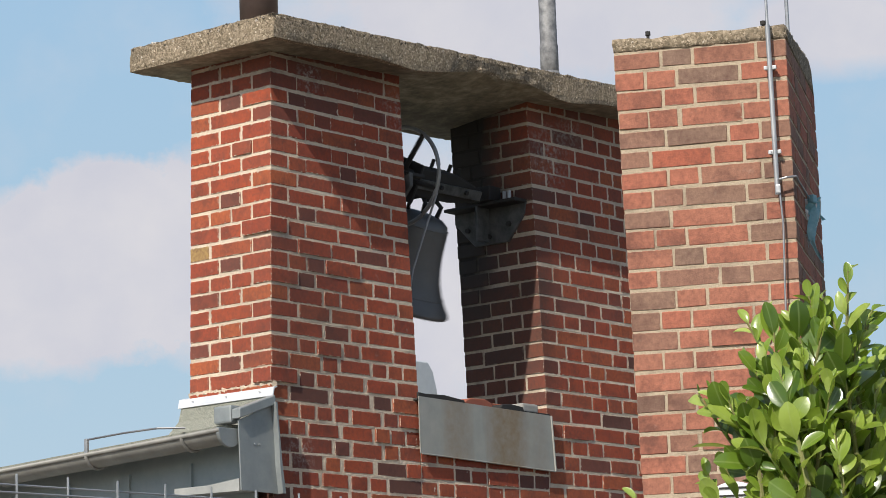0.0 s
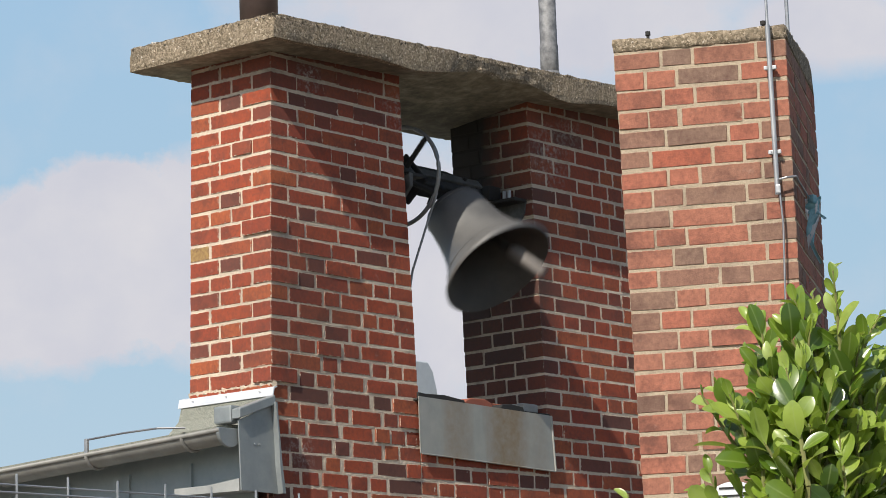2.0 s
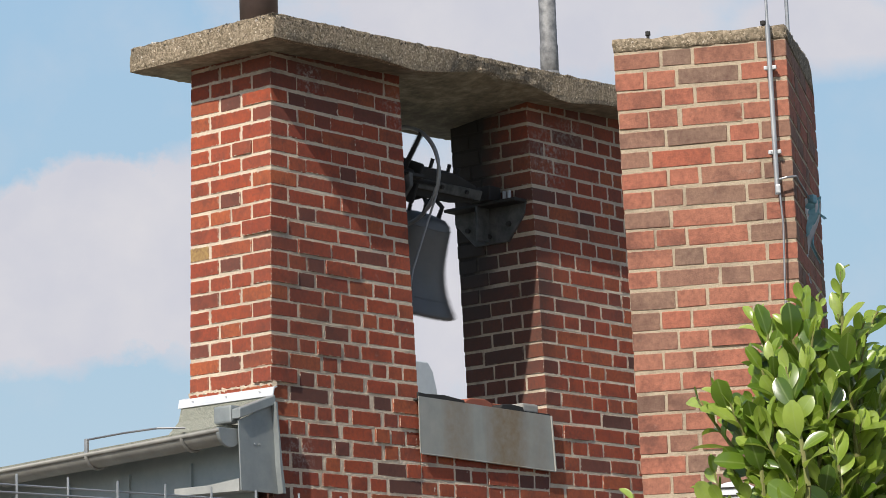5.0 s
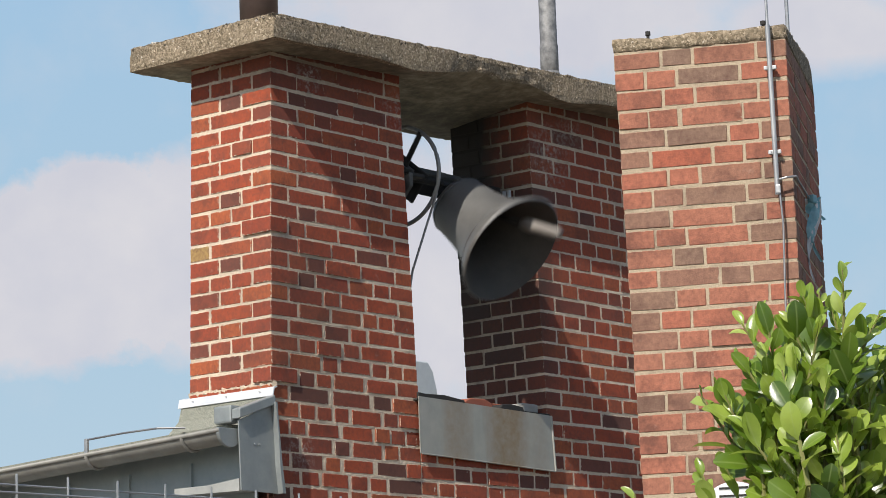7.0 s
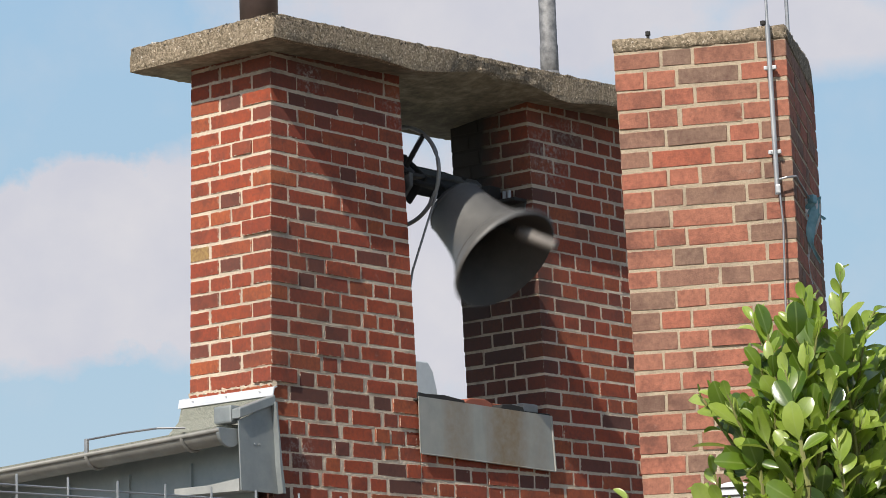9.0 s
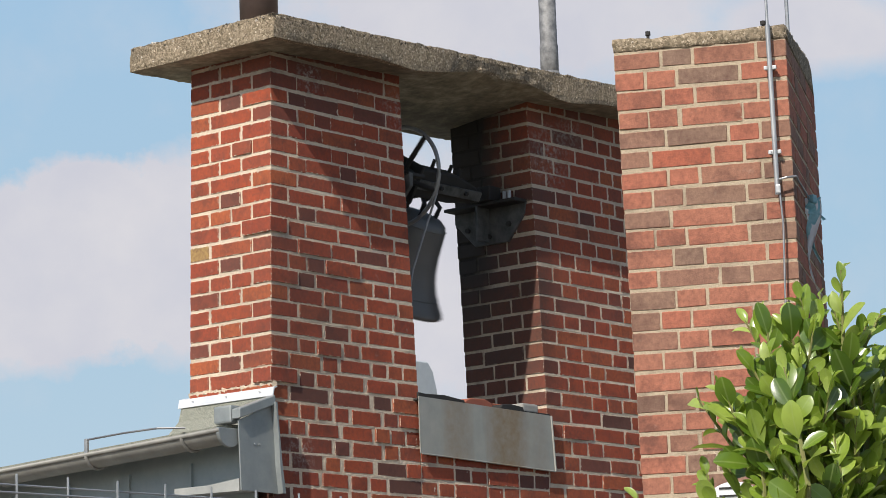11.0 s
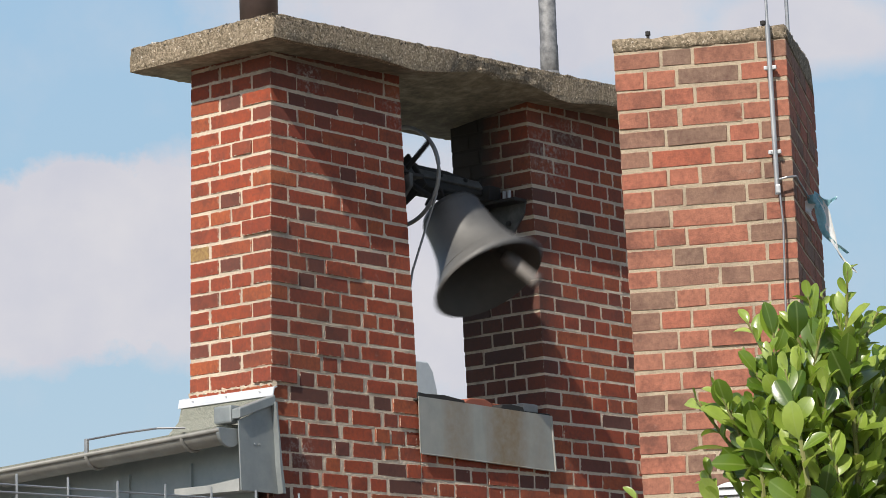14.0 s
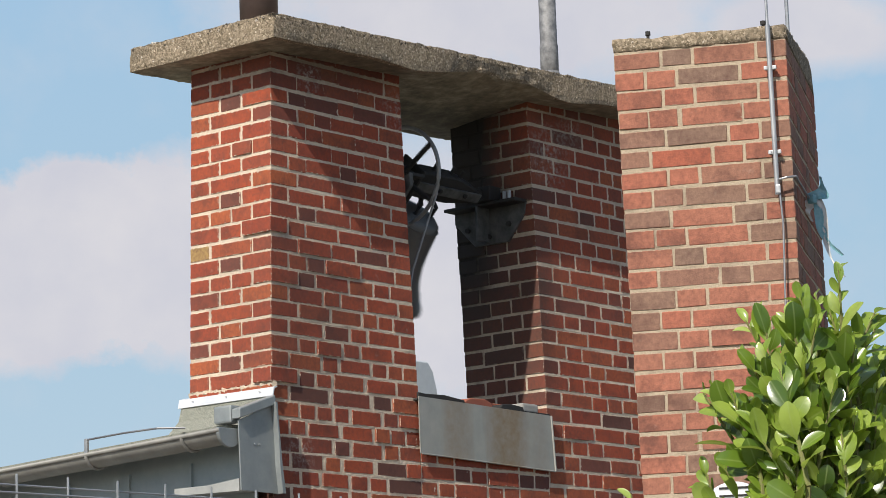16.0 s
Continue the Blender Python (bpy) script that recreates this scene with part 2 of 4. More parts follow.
M_BAG = plastic_material()
M_BAG_WHITE = metal_material("thin_white_plastic", (0.6, 0.62, 0.63), (0.75, 0.76, 0.77), 0.4, 0.0)
M_LEAF = leaf_material("glossy_laurel_leaf", (0.0, (0.038, 0.085, 0.008)), (0.35, (0.095, 0.175, 0.016)), (0.7, (0.215, 0.325, 0.033)), (1.0, (0.44, 0.55, 0.11)))
M_LEAF_YOUNG = leaf_material("pale_young_laurel_leaf", (0.0, (0.22, 0.33, 0.04)), (0.5, (0.33, 0.45, 0.07)), (1.0, (0.50, 0.60, 0.16)))
M_TWIG = twig_material()
M_GROUND = ground_material()


# ---- mesh helpers ----
def mesh_of(bm, material, smooth=False):
    data = bpy.data.meshes.new("mesh")
    bm.to_mesh(data)
    bm.free()
    data.materials.append(material)
    if smooth:
        for p in data.polygons:
            p.use_smooth = True
    return data


def part(name, bm, material, parent=None, label="", smooth=False):
    ob = new(name, mesh_of(bm, material, smooth))
    ob.parent = parent
    return tagged(ob, label)


def box(bm, lo, hi, bevel=0.0):
    vs = [bm.verts.new((x, y, z)) for x in (lo[0], hi[0]) for y in (lo[1], hi[1]) for z in (lo[2], hi[2])]
    fs = [bm.faces.new([vs[i] for i in f]) for f in ((0, 1, 3, 2), (4, 6, 7, 5), (0, 4, 5, 1), (2, 3, 7, 6), (0, 2, 6, 4), (1, 5, 7, 3))]
    if bevel:
        edges = {e for f in fs for e in f.edges}
        bmesh.ops.bevel(bm, geom=list(edges), offset=bevel, segments=2, affect="EDGES", profile=0.6)
    return bm


def boxed(lo, hi, bevel=0.0):
    return box(bmesh.new(), lo, hi, bevel)


def tube(bm, path, radius, sides=10, closed=False):
    """A round bar along a path of points; radius may be a list."""
    pts = [Vector(p) for p in path]
    n = len(pts)
    rings = []
    for i, p in enumerate(pts):
        if closed:
            d = pts[(i + 1) % n] - pts[i - 1]
        else:
            d = pts[min(i + 1, n - 1)] - pts[max(i - 1, 0)]
        d.normalize()
        a = d.cross(Vector((0, 0, 1)) if abs(d.z) < 0.9 else Vector((1, 0, 0))).normalized()
        b = d.cross(a)
        r = radius[i] if isinstance(radius, (list, tuple)) else radius
        rings.append([bm.verts.new(p + (a * math.cos(q) + b * math.sin(q)) * r) for q in (2 * math.pi * j / sides for j in range(sides))])
    pairs = list(zip(rings, rings[1:])) + ([(rings[-1], rings[0])] if closed else [])
    for r0, r1 in pairs:
        for j in range(sides):
            bm.faces.new((r0[j], r0[(j + 1) % sides], r1[(j + 1) % sides], r1[j]))
    if not closed:
        bm.faces.new(rings[0][::-1])
        bm.faces.new(rings[-1])
    return bm


def tubed(path, radius, sides=10, closed=False):
    return tube(bmesh.new(), path, radius, sides, closed)


def lathe(profile, steps=48, closed=True):
    """A body turned about z from (radius, height) pairs; a closed profile makes a shell with thickness."""
    bm = bmesh.new()
    rings = [[bm.verts.new((r * math.cos(a), r * math.sin(a), z)) for a in (2 * math.pi * j / steps for j in range(steps))] for r, z in profile]
    pairs = list(zip(rings, rings[1:])) + ([(rings[-1], rings[0])] if closed else [])
    for r0, r1 in pairs:
        for j in range(steps):
            bm.faces.new((r0[j], r0[(j + 1) % steps], r1[(j + 1) % steps], r1[j]))
    bmesh.ops.remove_doubles(bm, verts=bm.verts, dist=1e-5)
    return bm


def prism(outline, axis, lo, hi, bevel=0.0):
    """A flat plate of any outline; axis names the direction of its thickness."""
    bm = bmesh.new()

    def put(a, b, c):
        return {"x": (c, a, b), "y": (a, c, b), "z": (a, b, c)}[axis]

    v0 = [bm.verts.new(put(a, b, lo)) for a, b in outline]
    v1 = [bm.verts.new(put(a, b, hi)) for a, b in outline]
    bm.faces.new(v0[::-1])
    bm.faces.new(v1)
    for i in range(len(outline)):
        j = (i + 1) % len(outline)
        bm.faces.new((v0[i], v0[j], v1[j], v1[i]))
    bmesh.ops.recalc_face_normals(bm, faces=bm.faces)
    if bevel:
        bmesh.ops.bevel(bm, geom=list(bm.edges), offset=bevel, segments=1, affect="EDGES")
    return bm


def thing(name, label, category, group="", at=None):
    ob = new(name)
    if at is not None:
        ob.matrix_basis = at
    return tagged(ob, label, category, group)


# ---- masonry ----
COURSE = 0.077
JOINT = 0.0125
brick_meshes = {}
brick_rng = random.Random(5)


def brick_shape(w, d, h, seed, c=0.005):
    """Vertices and faces of a worn brick, centred, with chipped arrises."""
    rng = random.Random(seed)
    verts, index = [], {}
    for sx in (-1, 1):
        for sy in (-1, 1):
            for sz in (-1, 1):
                chip = c * rng.uniform(0.6, 1.9)
                for ax in range(3):
                    v = [sx * (w / 2), sy * (d / 2), sz * (h / 2)]
                    for o in range(3):
                        if o != ax:
                            v[o] -= (sx, sy, sz)[o] * chip
                    v[ax] += rng.uniform(-0.0012, 0.0012)
                    index[sx, sy, sz, ax] = len(verts)
                    verts.append(v)
    faces = []
    corners = [(a, b) for a, b in ((-1, -1), (1, -1), (1, 1), (-1, 1))]
    for ax in range(3):
        o1, o2 = [o for o in range(3) if o != ax]
        for s in (-1, 1):
            f = []
            for a, b in corners:
                key = [0, 0, 0]
                key[ax], key[o1], key[o2] = s, a, b
                f.append(index[(*key, ax)])
            faces.append(f)
    for ax in range(3):
        o1, o2 = [o for o in range(3) if o != ax]
        for a in (-1, 1):
            for b in (-1, 1):
                k0, k1 = [0, 0, 0], [0, 0, 0]
                k0[o1], k0[o2], k0[ax] = a, b, -1
                k1[o1], k1[o2], k1[ax] = a, b, 1
                faces.append([index[(*k0, o1)], index[(*k1, o1)], index[(*k1, o2)], index[(*k0, o2)]])
    for sx in (-1, 1):
        for sy in (-1, 1):
            for sz in (-1, 1):
                faces.append([index[sx, sy, sz, ax] for ax in range(3)])
    return verts, faces


def brick_mesh(w, d, h, material):
    key = (round(w / 0.006), round(d / 0.006), round(h / 0.003), brick_rng.randrange(3), material.name)
    if key not in brick_meshes:
        verts, faces = brick_shape(w, d, h, hash(key[:4]) & 0xFFFF, 0.0022 if material is M_BRICK_PALE else 0.0019)
        data = bpy.data.meshes.new("brick")
        data.from_pydata(verts, [], faces)
        bm = bmesh.new()
        bm.from_mesh(data)
        bmesh.ops.recalc_face_normals(bm, faces=bm.faces)
        bm.to_mesh(data)
        bm.free()
        data.materials.append(material)
        brick_meshes[key] = data
    return brick_meshes[key]


def lay(parent, x, y, z, w, d, h, material, turn=0.0, shift=None):
    """One brick with its least corner at x, y, z; heights and beds vary a little."""
    less = brick_rng.uniform(-0.003, 0.0045)
    z += less / 2 + 0.0035 * noise.noise(Vector((x * 2.3 + y * 2.9, y, z * 7)))
    h -= less
    ob = new("brick", brick_mesh(w, d, h, material))
    ob.parent = parent
    j = brick_rng.uniform
    c = Vector((x + w / 2, y + d / 2, z + h / 2))
    if brick_rng.random() < 0.1:
        c += Vector((j(-0.006, 0.0), j(-0.006, 0.0), 0))
    if shift:
        c += shift(c)
    ob.matrix_basis = Matrix.Translation(c + Vector((j(-0.0012, 0.0003), j(-0.0012, 0.0002), j(-0.0022, 0.0022)))) @ pose(0, 0, 0, j(-0.7, 0.7), j(-0.7, 0.7), j(-0.28, 0.28) + turn)
    return ob


def heap(name, parent, rows, material, kind="stuff"):
    """Far bricks, joined: rows of (x, y, z, w, d, h)."""
    verts, faces = [], []
    for n, (x, y, z, w, d, h) in enumerate(rows):
        v, f = brick_shape(w, d, h, n)
        k = len(verts)
        verts += [(a + x + w / 2, b + y + d / 2, c + z + h / 2) for a, b, c in v]
        faces += [[i + k for i in q] for q in f]
    data = bpy.data.meshes.new(name)
    data.from_pydata(verts, [], faces)
    bm = bmesh.new()
    bm.from_mesh(data)
    bmesh.ops.recalc_face_normals(bm, faces=bm.faces)
    bm.to_mesh(data)
    bm.free()
    data.materials.append(material)
    ob = new(name, data)
    ob.parent = parent
    return tagged(ob, "", "", "", kind)


def crumbs(name, parent, joints, material, seed, most=0.004):
    """Rough mortar standing out of the joints: joints of (start, end, outward), in the parent's space."""
    rng = random.Random(seed)
    verts, faces = [], []
    for a, b, out in joints:
        a, b, out = Vector(a), Vector(b), Vector(out)
        d = b - a
        length = d.length
        d.normalize()
        side = d.cross(out)
        t = rng.uniform(0.02, 0.03)
        while t < length - 0.02:
            long = rng.uniform(0.006, 0.026)
            high = rng.uniform(0.0045, 0.0095)
            thick = rng.uniform(0.3, 1.0) * most
            c = a + d * t + side * rng.uniform(-0.003, 0.003)
            k = len(verts)
            verts += [c - d * long, c + d * long * rng.uniform(0.7, 1.1), c + side * high, c - side * high * rng.uniform(0.7, 1.2),
                      c + out * thick + d * long * 0.4 + side * high * 0.3, c + out * thick * rng.uniform(0.6, 1) - d * long * 0.4 - side * high * 0.3]
            faces += [[k + i for i in f] for f in ((0, 5, 2), (2, 5, 4), (2, 4, 1), (1, 4, 3), (3, 4, 5), (3, 5, 0))]
            t += long * rng.uniform(1.0, 2.6)
    data = bpy.data.meshes.new(name)
    data.from_pydata(verts, [], faces)
    bm = bmesh.new()
    bm.from_mesh(data)
    bmesh.ops.recalc_face_normals(bm, faces=bm.faces)
    bm.to_mesh(data)
    bm.free()
    data.materials.append(material)
    ob = new(name, data)
    ob.parent = parent
    return tagged(ob, "", "", "", "stuff")


def bond(length, first, rng, bricks=(0.237, 0.237, 0.113, 0.113, 0.175)):
    """Lengths of the bricks of one course, the first one given, fitted to the whole length."""
    if length < first + JOINT + 0.06:
        return [length]
    best = None
    for _ in range(25):
        out = [first]
        while sum(out) + JOINT * len(out) < length - 0.06:
            b = rng.choice(bricks)
            if len(out) > 1 and out[-1] < 0.15 and out[-2] < 0.15:
                b = bricks[0]
            out.append(b)
        k = (length - JOINT * (len(out) - 1)) / sum(out)
        if best is None or abs(k - 1) < abs(best[0] - 1):
            best = (k, out)
    return [b * best[0] for b in best[1]]


# ---- ground and sky ----
def ground():
    bm = bmesh.new()
    bmesh.ops.create_grid(bm, x_segments=8, y_segments=8, size=1500)
    tagged(part("ground", bm, M_GROUND), "flat trodden gravel ground around the buildings", "ground", "", "structure")


SKY_FAR = 1200.0
SKY_SCALE = SKY_FAR * 100 / 5008.0


def cloud_sky():
    """A far backdrop of blue sky and drifting cumulus; local units are hundredths of the picture's height."""
    m = Nodes("summer_sky_with_clouds", 1.0)
    size = m.tree.nodes.new("ShaderNodeMapping")
    size.inputs["Scale"].default_value = (1 / SKY_SCALE, 1 / SKY_SCALE, 1)
    m.link(m.coord.outputs["Object"], size.inputs[0])
    xyz = m.split(size.outputs[0])
    wob = m.noise(0.9, 6, 0.62, size.outputs[0])
    fine = m.noise(0.45, 7, 0.55, size.outputs[0])

    def puff(cx, cy, rx, ry, soft):
        dx = m.sum(m.sum(xyz[0], -cx), 1 / rx, "MULTIPLY")
        dy = m.sum(m.sum(xyz[1], -cy), 1 / ry, "MULTIPLY")
        r = m.sum(m.sum(dx, dx, "MULTIPLY"), m.sum(dy, dy, "MULTIPLY"))
        r = m.sum(r, m.sum(m.sum(wob, -0.5), 1.5, "MULTIPLY"))
        return m.grey(r, 1.0 - soft, 1.0 + soft, 1.0, 0.0)

    cover = None
    for c in ((-5.6, -0.15, 2.6, 1.8, 0.16), (-7.2, -0.6, 2.2, 1.6, 0.3), (-3.6, -0.2, 2.4, 1.9, 0.3), (1.4, 4.4, 4.6, 1.7, 0.55), (0.0, -0.6, 3.6, 2.6, 0.5), (6.9, 3.9, 2.0, 0.8, 0.6)):
        p = puff(*c)
        cover = p if cover is None else m.sum(cover, p, "MAXIMUM")
    cover = m.sum(cover, m.grey(fine, 0.5, 0.8, 0.0, 0.25), "MAXIMUM")
    blue = m.ramp(m.grey(xyz[1], -5, 5), (0.0, (0.47, 0.62, 0.74)), (0.55, (0.40, 0.58, 0.74)), (1.0, (0.36, 0.55, 0.75)))
    white = m.mix(m.grey(fine, 0.3, 0.7), (0.60, 0.61, 0.69), (0.70, 0.69, 0.73))
    c = m.mix(cover, blue, white)
    glow = m.tree.nodes.new("ShaderNodeEmission")
    m.link(c, glow.inputs[0])
    m.link(glow.outputs[0], m.tree.nodes["Material Output"].inputs[0])
    bm = bmesh.new()
    bmesh.ops.create_grid(bm, x_segments=1, y_segments=1, size=14 * SKY_SCALE)
    ob = tagged(part("backdrop", bm, m.mat), "blue summer sky with slowly drifting white clouds", "sky", "", "structure")
    return ob


def sky_pose(shift):
    m = look(EYE, AIM, -1.99)
    return m @ Matrix.Translation((shift * SKY_SCALE, 0, -SKY_FAR))


ground()
backdrop = cloud_sky()

# ---- the bell tower ----
Z0 = 4.522
DEPTH = 0.51
IN_L, IN_R, END_R = 1.001, 2.028, 3.05
TOP = -4.0
SILL_K = 16


def zk(k):
    return Z0 - k * COURSE


def lean(c):
    """The old masonry is a little out of plumb."""
    h = max(-1.0, min(1.4, (c.z - 3.9) / 0.65))
    a = max(0.0, min(1.0, (c.x - 0.2) / (IN_L - 0.4)))
    return Vector(((0.02 - 0.049 * a) * h, 0, 0))


def corner_lengths(i):
    """Depth-wise and front-wise lengths of the corner brick in course i."""
    return (0.113, 0.18) if i % 2 else (0.18, 0.113)


# bricks of the front courses after the corner one, from the course -3 down: header, stretcher, three-quarter bat
LEFT_RUNS = "tsht hshsh hhsht hhssh shhht hshsh ssht shhsh hshht hssth stst hhssh hstht shtsh sshht sthsh hthst shshhh hhsst ssht hhhsht hsshhh shsht shssh".split()
RIGHT_RUNS = "sh ss hs shhh hs shhh ss shhh hhs hshs hs sht hhhs ss hsh shs hhs shh ss ss hhs hs".split()
BATS = {"h": 0.113, "s": 0.237, "t": 0.175}


def course_run(runs, i, length, rng, size):
    """Lengths of one front course after its corner brick."""
    letters = runs[i + 3] if 0 <= i + 3 < len(runs) else ""
    known = [BATS[c] * size for c in letters]
    left = length - sum(known) - JOINT * len(known)
    if known and left < 0.12:
        k = (length - JOINT * (len(known) - 1)) / sum(known)
        return [b * k for b in known]
    return known + bond(left, 0.113 if i % 2 else 0.237, rng)


def pier(parent, name, x0, x1, k0, k1, seed, runs, pitch=1.0, size=1.0):
    rng = random.Random(seed)

    def bed(k):
        return zk(8.5) + (zk(k) - zk(8.5)) * pitch

    body = part(name, lean_box((x0 + 0.0034, 0.0014, bed(k1)), (x1 - 0.0034, DEPTH - 0.002, bed(k0))), M_MORTAR, parent, "pale lime mortar bedding")
    joints = []

    def joint(a, b, out):
        a, b = Vector(a), Vector(b)
        joints.append((a + lean(a), b + lean(b), out))

    for i in range(int(k0), int(k1)):
        z = bed(i + 1) + JOINT / 2
        h = COURSE * pitch - JOINT
        joint((x0, 0.0009, bed(i + 1)), (x1, 0.0009, bed(i + 1)), (0, -1, 0))
        side, front = corner_lengths(i)
        front *= size
        # corner brick, side bricks towards the back, then the front
        first = lay(body, x0, 0, z, front, side, h, M_BRICK, 0, lean)
        if x0 < 0.5 and i in (6, 15):
            first.location += Vector((-0.011, -0.009, 0.003))
        y = side + JOINT
        if i % 4 == 1:
            rest = [0.113, 0.119, 0.113]
        elif i % 4 == 3:
            rest = [0.245, 0.113]
        else:
            rest = [0.124, 0.18]
        k = (DEPTH - y - JOINT * (len(rest) - 1)) / sum(rest)
        for b in rest:
            lay(body, x0, y, z, 0.113, b * k, h, M_BRICK_YELLOW if (x0 < 0.5 and i == 7 and y > 0.36) else M_BRICK, 0, lean)
            y += b * k + JOINT
        x = x0 + front + JOINT
        for b in course_run(runs, i, x1 - x, rng, size):
            lay(body, x, 0, z, b, 0.113, h, M_BRICK, 0, lean)
            joint((x - JOINT / 2, 0.0009, z), (x - JOINT / 2, 0.0009, z + h), (0, -1, 0))
            x += b + JOINT
    crumbs("pointing_mortar", body, joints, M_MORTAR, seed, 0.0018)
    return body


def lean_box(lo, hi, steps=60):
    bm = bmesh.new()
    rings = []
    for s in range(steps + 1):
        z = lo[2] + (hi[2] - lo[2]) * s / steps
        ring = []
        for x, y in ((lo[0], lo[1]), (hi[0], lo[1]), (hi[0], hi[1]), (lo[0], hi[1])):
            v = Vector((x, y, z))
            ring.append(bm.verts.new(v + lean(v)))
        rings.append(ring)
    for a, b in zip(rings, rings[1:]):
        for j in range(4):
            bm.faces.new((a[j], a[(j + 1) % 4], b[(j + 1) % 4], b[j]))
    bm.faces.new(rings[0][::-1])
    bm.faces.new(rings[-1])
    return bm


def slab(parent):
    """The cast cover slab: rough arrises, its lower front edge broken away over the opening."""
    x0, x1, y0, y1, z0, z1 = -0.165, 3.2, -0.2, 0.73, 4.832, 4.952
    bm = boxed((x0, y0, z0), (x1, y1, z1))
    for axis, n in ((0, 110), (1, 30), (2, 5)):
        lo, hi = ((x0, x1), (y0, y1), (z0, z1))[axis]
        for s in range(1, n):
            co = [0, 0, 0]
            no = [0, 0, 0]
            co[axis], no[axis] = lo + (hi - lo) * s / n, 1
            bmesh.ops.bisect_plane(bm, geom=bm.verts[:] + bm.edges[:] + bm.faces[:], plane_co=co, plane_no=no)
    for v in bm.verts:
        p = v.co.copy()
        edge = min(p.x - x0, x1 - p.x, 9) < 0.002, min(p.y - y0, y1 - p.y) < 0.002, min(p.z - z0, z1 - p.z) < 0.002
        v.co += noise.noise_vector(p * 9) * 0.0025 + noise.noise_vector(p * 26) * 0.0022
        if sum(edge) > 1:
            pull = 0.002 + (0.009 if p.z > 4.9 else 0.005) * abs(noise.noise(p * 40))
            if edge[0]:
                v.co.x += pull if p.x < 1 else -pull
            if edge[1]:
                v.co.y += pull if p.y < 0 else -pull
            if edge[2]:
                v.co.z += pull if p.z < 4.9 else -pull
        # it rises a little along its length; the soffit falls towards the back
        v.co.z += 0.004 + 0.037 * (p.x - x0)
        under = max(0.0, 1 - (p.z - z0) / (z1 - z0))
        v.co.z -= under * 0.06 * max(0.0, min(1.0, (p.x - 0.5) / 1.0)) * max(0.0, min(1.0, (p.y + 0.02) / 0.5))
        f = max(0.0, 1 - (p.y - y0) / 0.16) * max(0.0, 1 - (p.z - z0) / 0.10)
        bite = 1 / (1 + math.exp(-(p.x - 1.18) / 0.06)) / (1 + math.exp((p.x - 1.86) / 0.05))
        v.co.z += f * (bite * (0.030 + 0.018 * noise.noise(p * 9)) - 0.022 * math.exp(-((p.x - 0.85) / 0.2) ** 2) - 0.03 * math.exp(-((p.x - 2.1) / 0.18) ** 2))
        v.co.y += f * bite * (0.02 + 0.03 * noise.noise(p * 13))
    bm.normal_update()
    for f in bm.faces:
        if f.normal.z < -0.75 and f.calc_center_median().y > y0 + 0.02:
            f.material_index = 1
    spots = []
    for f in bm.faces:
        c = f.calc_center_median()
        side = f.normal.y < -0.5 or f.normal.x < -0.5
        rim = abs(f.normal.z) < 0.9 and c.z - 0.037 * (c.x - x0) > z1 - 0.03 and side
        crust = f.normal.z > 0.6 and (c.y < y0 + 0.06 or c.x < x0 + 0.06)
        if side or crust:
            spots.append((f.calc_area() * (6 if crust else 4 if rim else 1.6), [v.co.copy() for v in f.verts], f.normal.copy(), crust or rim))
    ob = part("cover_slab", bm, M_CONCRETE, parent, "rough exposed-aggregate concrete cover slab")
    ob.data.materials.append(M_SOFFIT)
    slab_stones(ob, spots)
    return ob


def slab_stones(parent, spots, count=6500):
    """Aggregate standing out of the weathered faces, and the mossy crust along the upper arris."""
    rng = random.Random(41)
    for name, material, crusty, n in (("aggregate", M_STONE, False, count), ("moss_crust", M_MOSS, True, 1500)):
        pool = [s for s in spots if s[3] or not crusty]
        verts, faces = [], []
        for area, corners, normal, rim in rng.choices(pool, [s[0] for s in pool], k=n):
            a, b = rng.random(), rng.random()
            p = corners[0].lerp(corners[1], a).lerp(corners[3 % len(corners)].lerp(corners[2], a), b)
            r = rng.uniform(0.005, 0.011) if crusty else rng.uniform(0.0022, 0.0052)
            u = normal.orthogonal().normalized()
            u.rotate(Matrix.Rotation(rng.uniform(0, 6.28), 3, normal))
            w = normal.cross(u)
            k = len(verts)
            flat = rng.uniform(0.25, 0.6) if crusty else rng.uniform(0.45, 0.9)
            for j in range(5):
                q = 6.283 * j / 5 + rng.uniform(-0.3, 0.3)
                verts.append(p + (u * math.cos(q) + w * math.sin(q) * rng.uniform(0.6, 1.0)) * r * rng.uniform(0.7, 1.1) - normal * 0.001)
            verts.append(p + normal * r * flat + u * rng.uniform(-0.3, 0.3) * r)
            verts.append(p + normal * r * flat * 0.8 + w * rng.uniform(-0.5, 0.5) * r)
            faces += [[k + j, k + (j + 1) % 5, k + 5] for j in range(3)] + [[k + 3, k + 4, k + 6], [k + 4, k, k + 6], [k, k + 5, k + 6], [k + 5, k + 3, k + 6]]
        data = bpy.data.meshes.new(name)
        data.from_pydata(verts, [], faces)
        data.materials.append(material)
        stones = new(name, data)
        stones.parent = parent
        tagged(stones, "", "", "", "stuff")


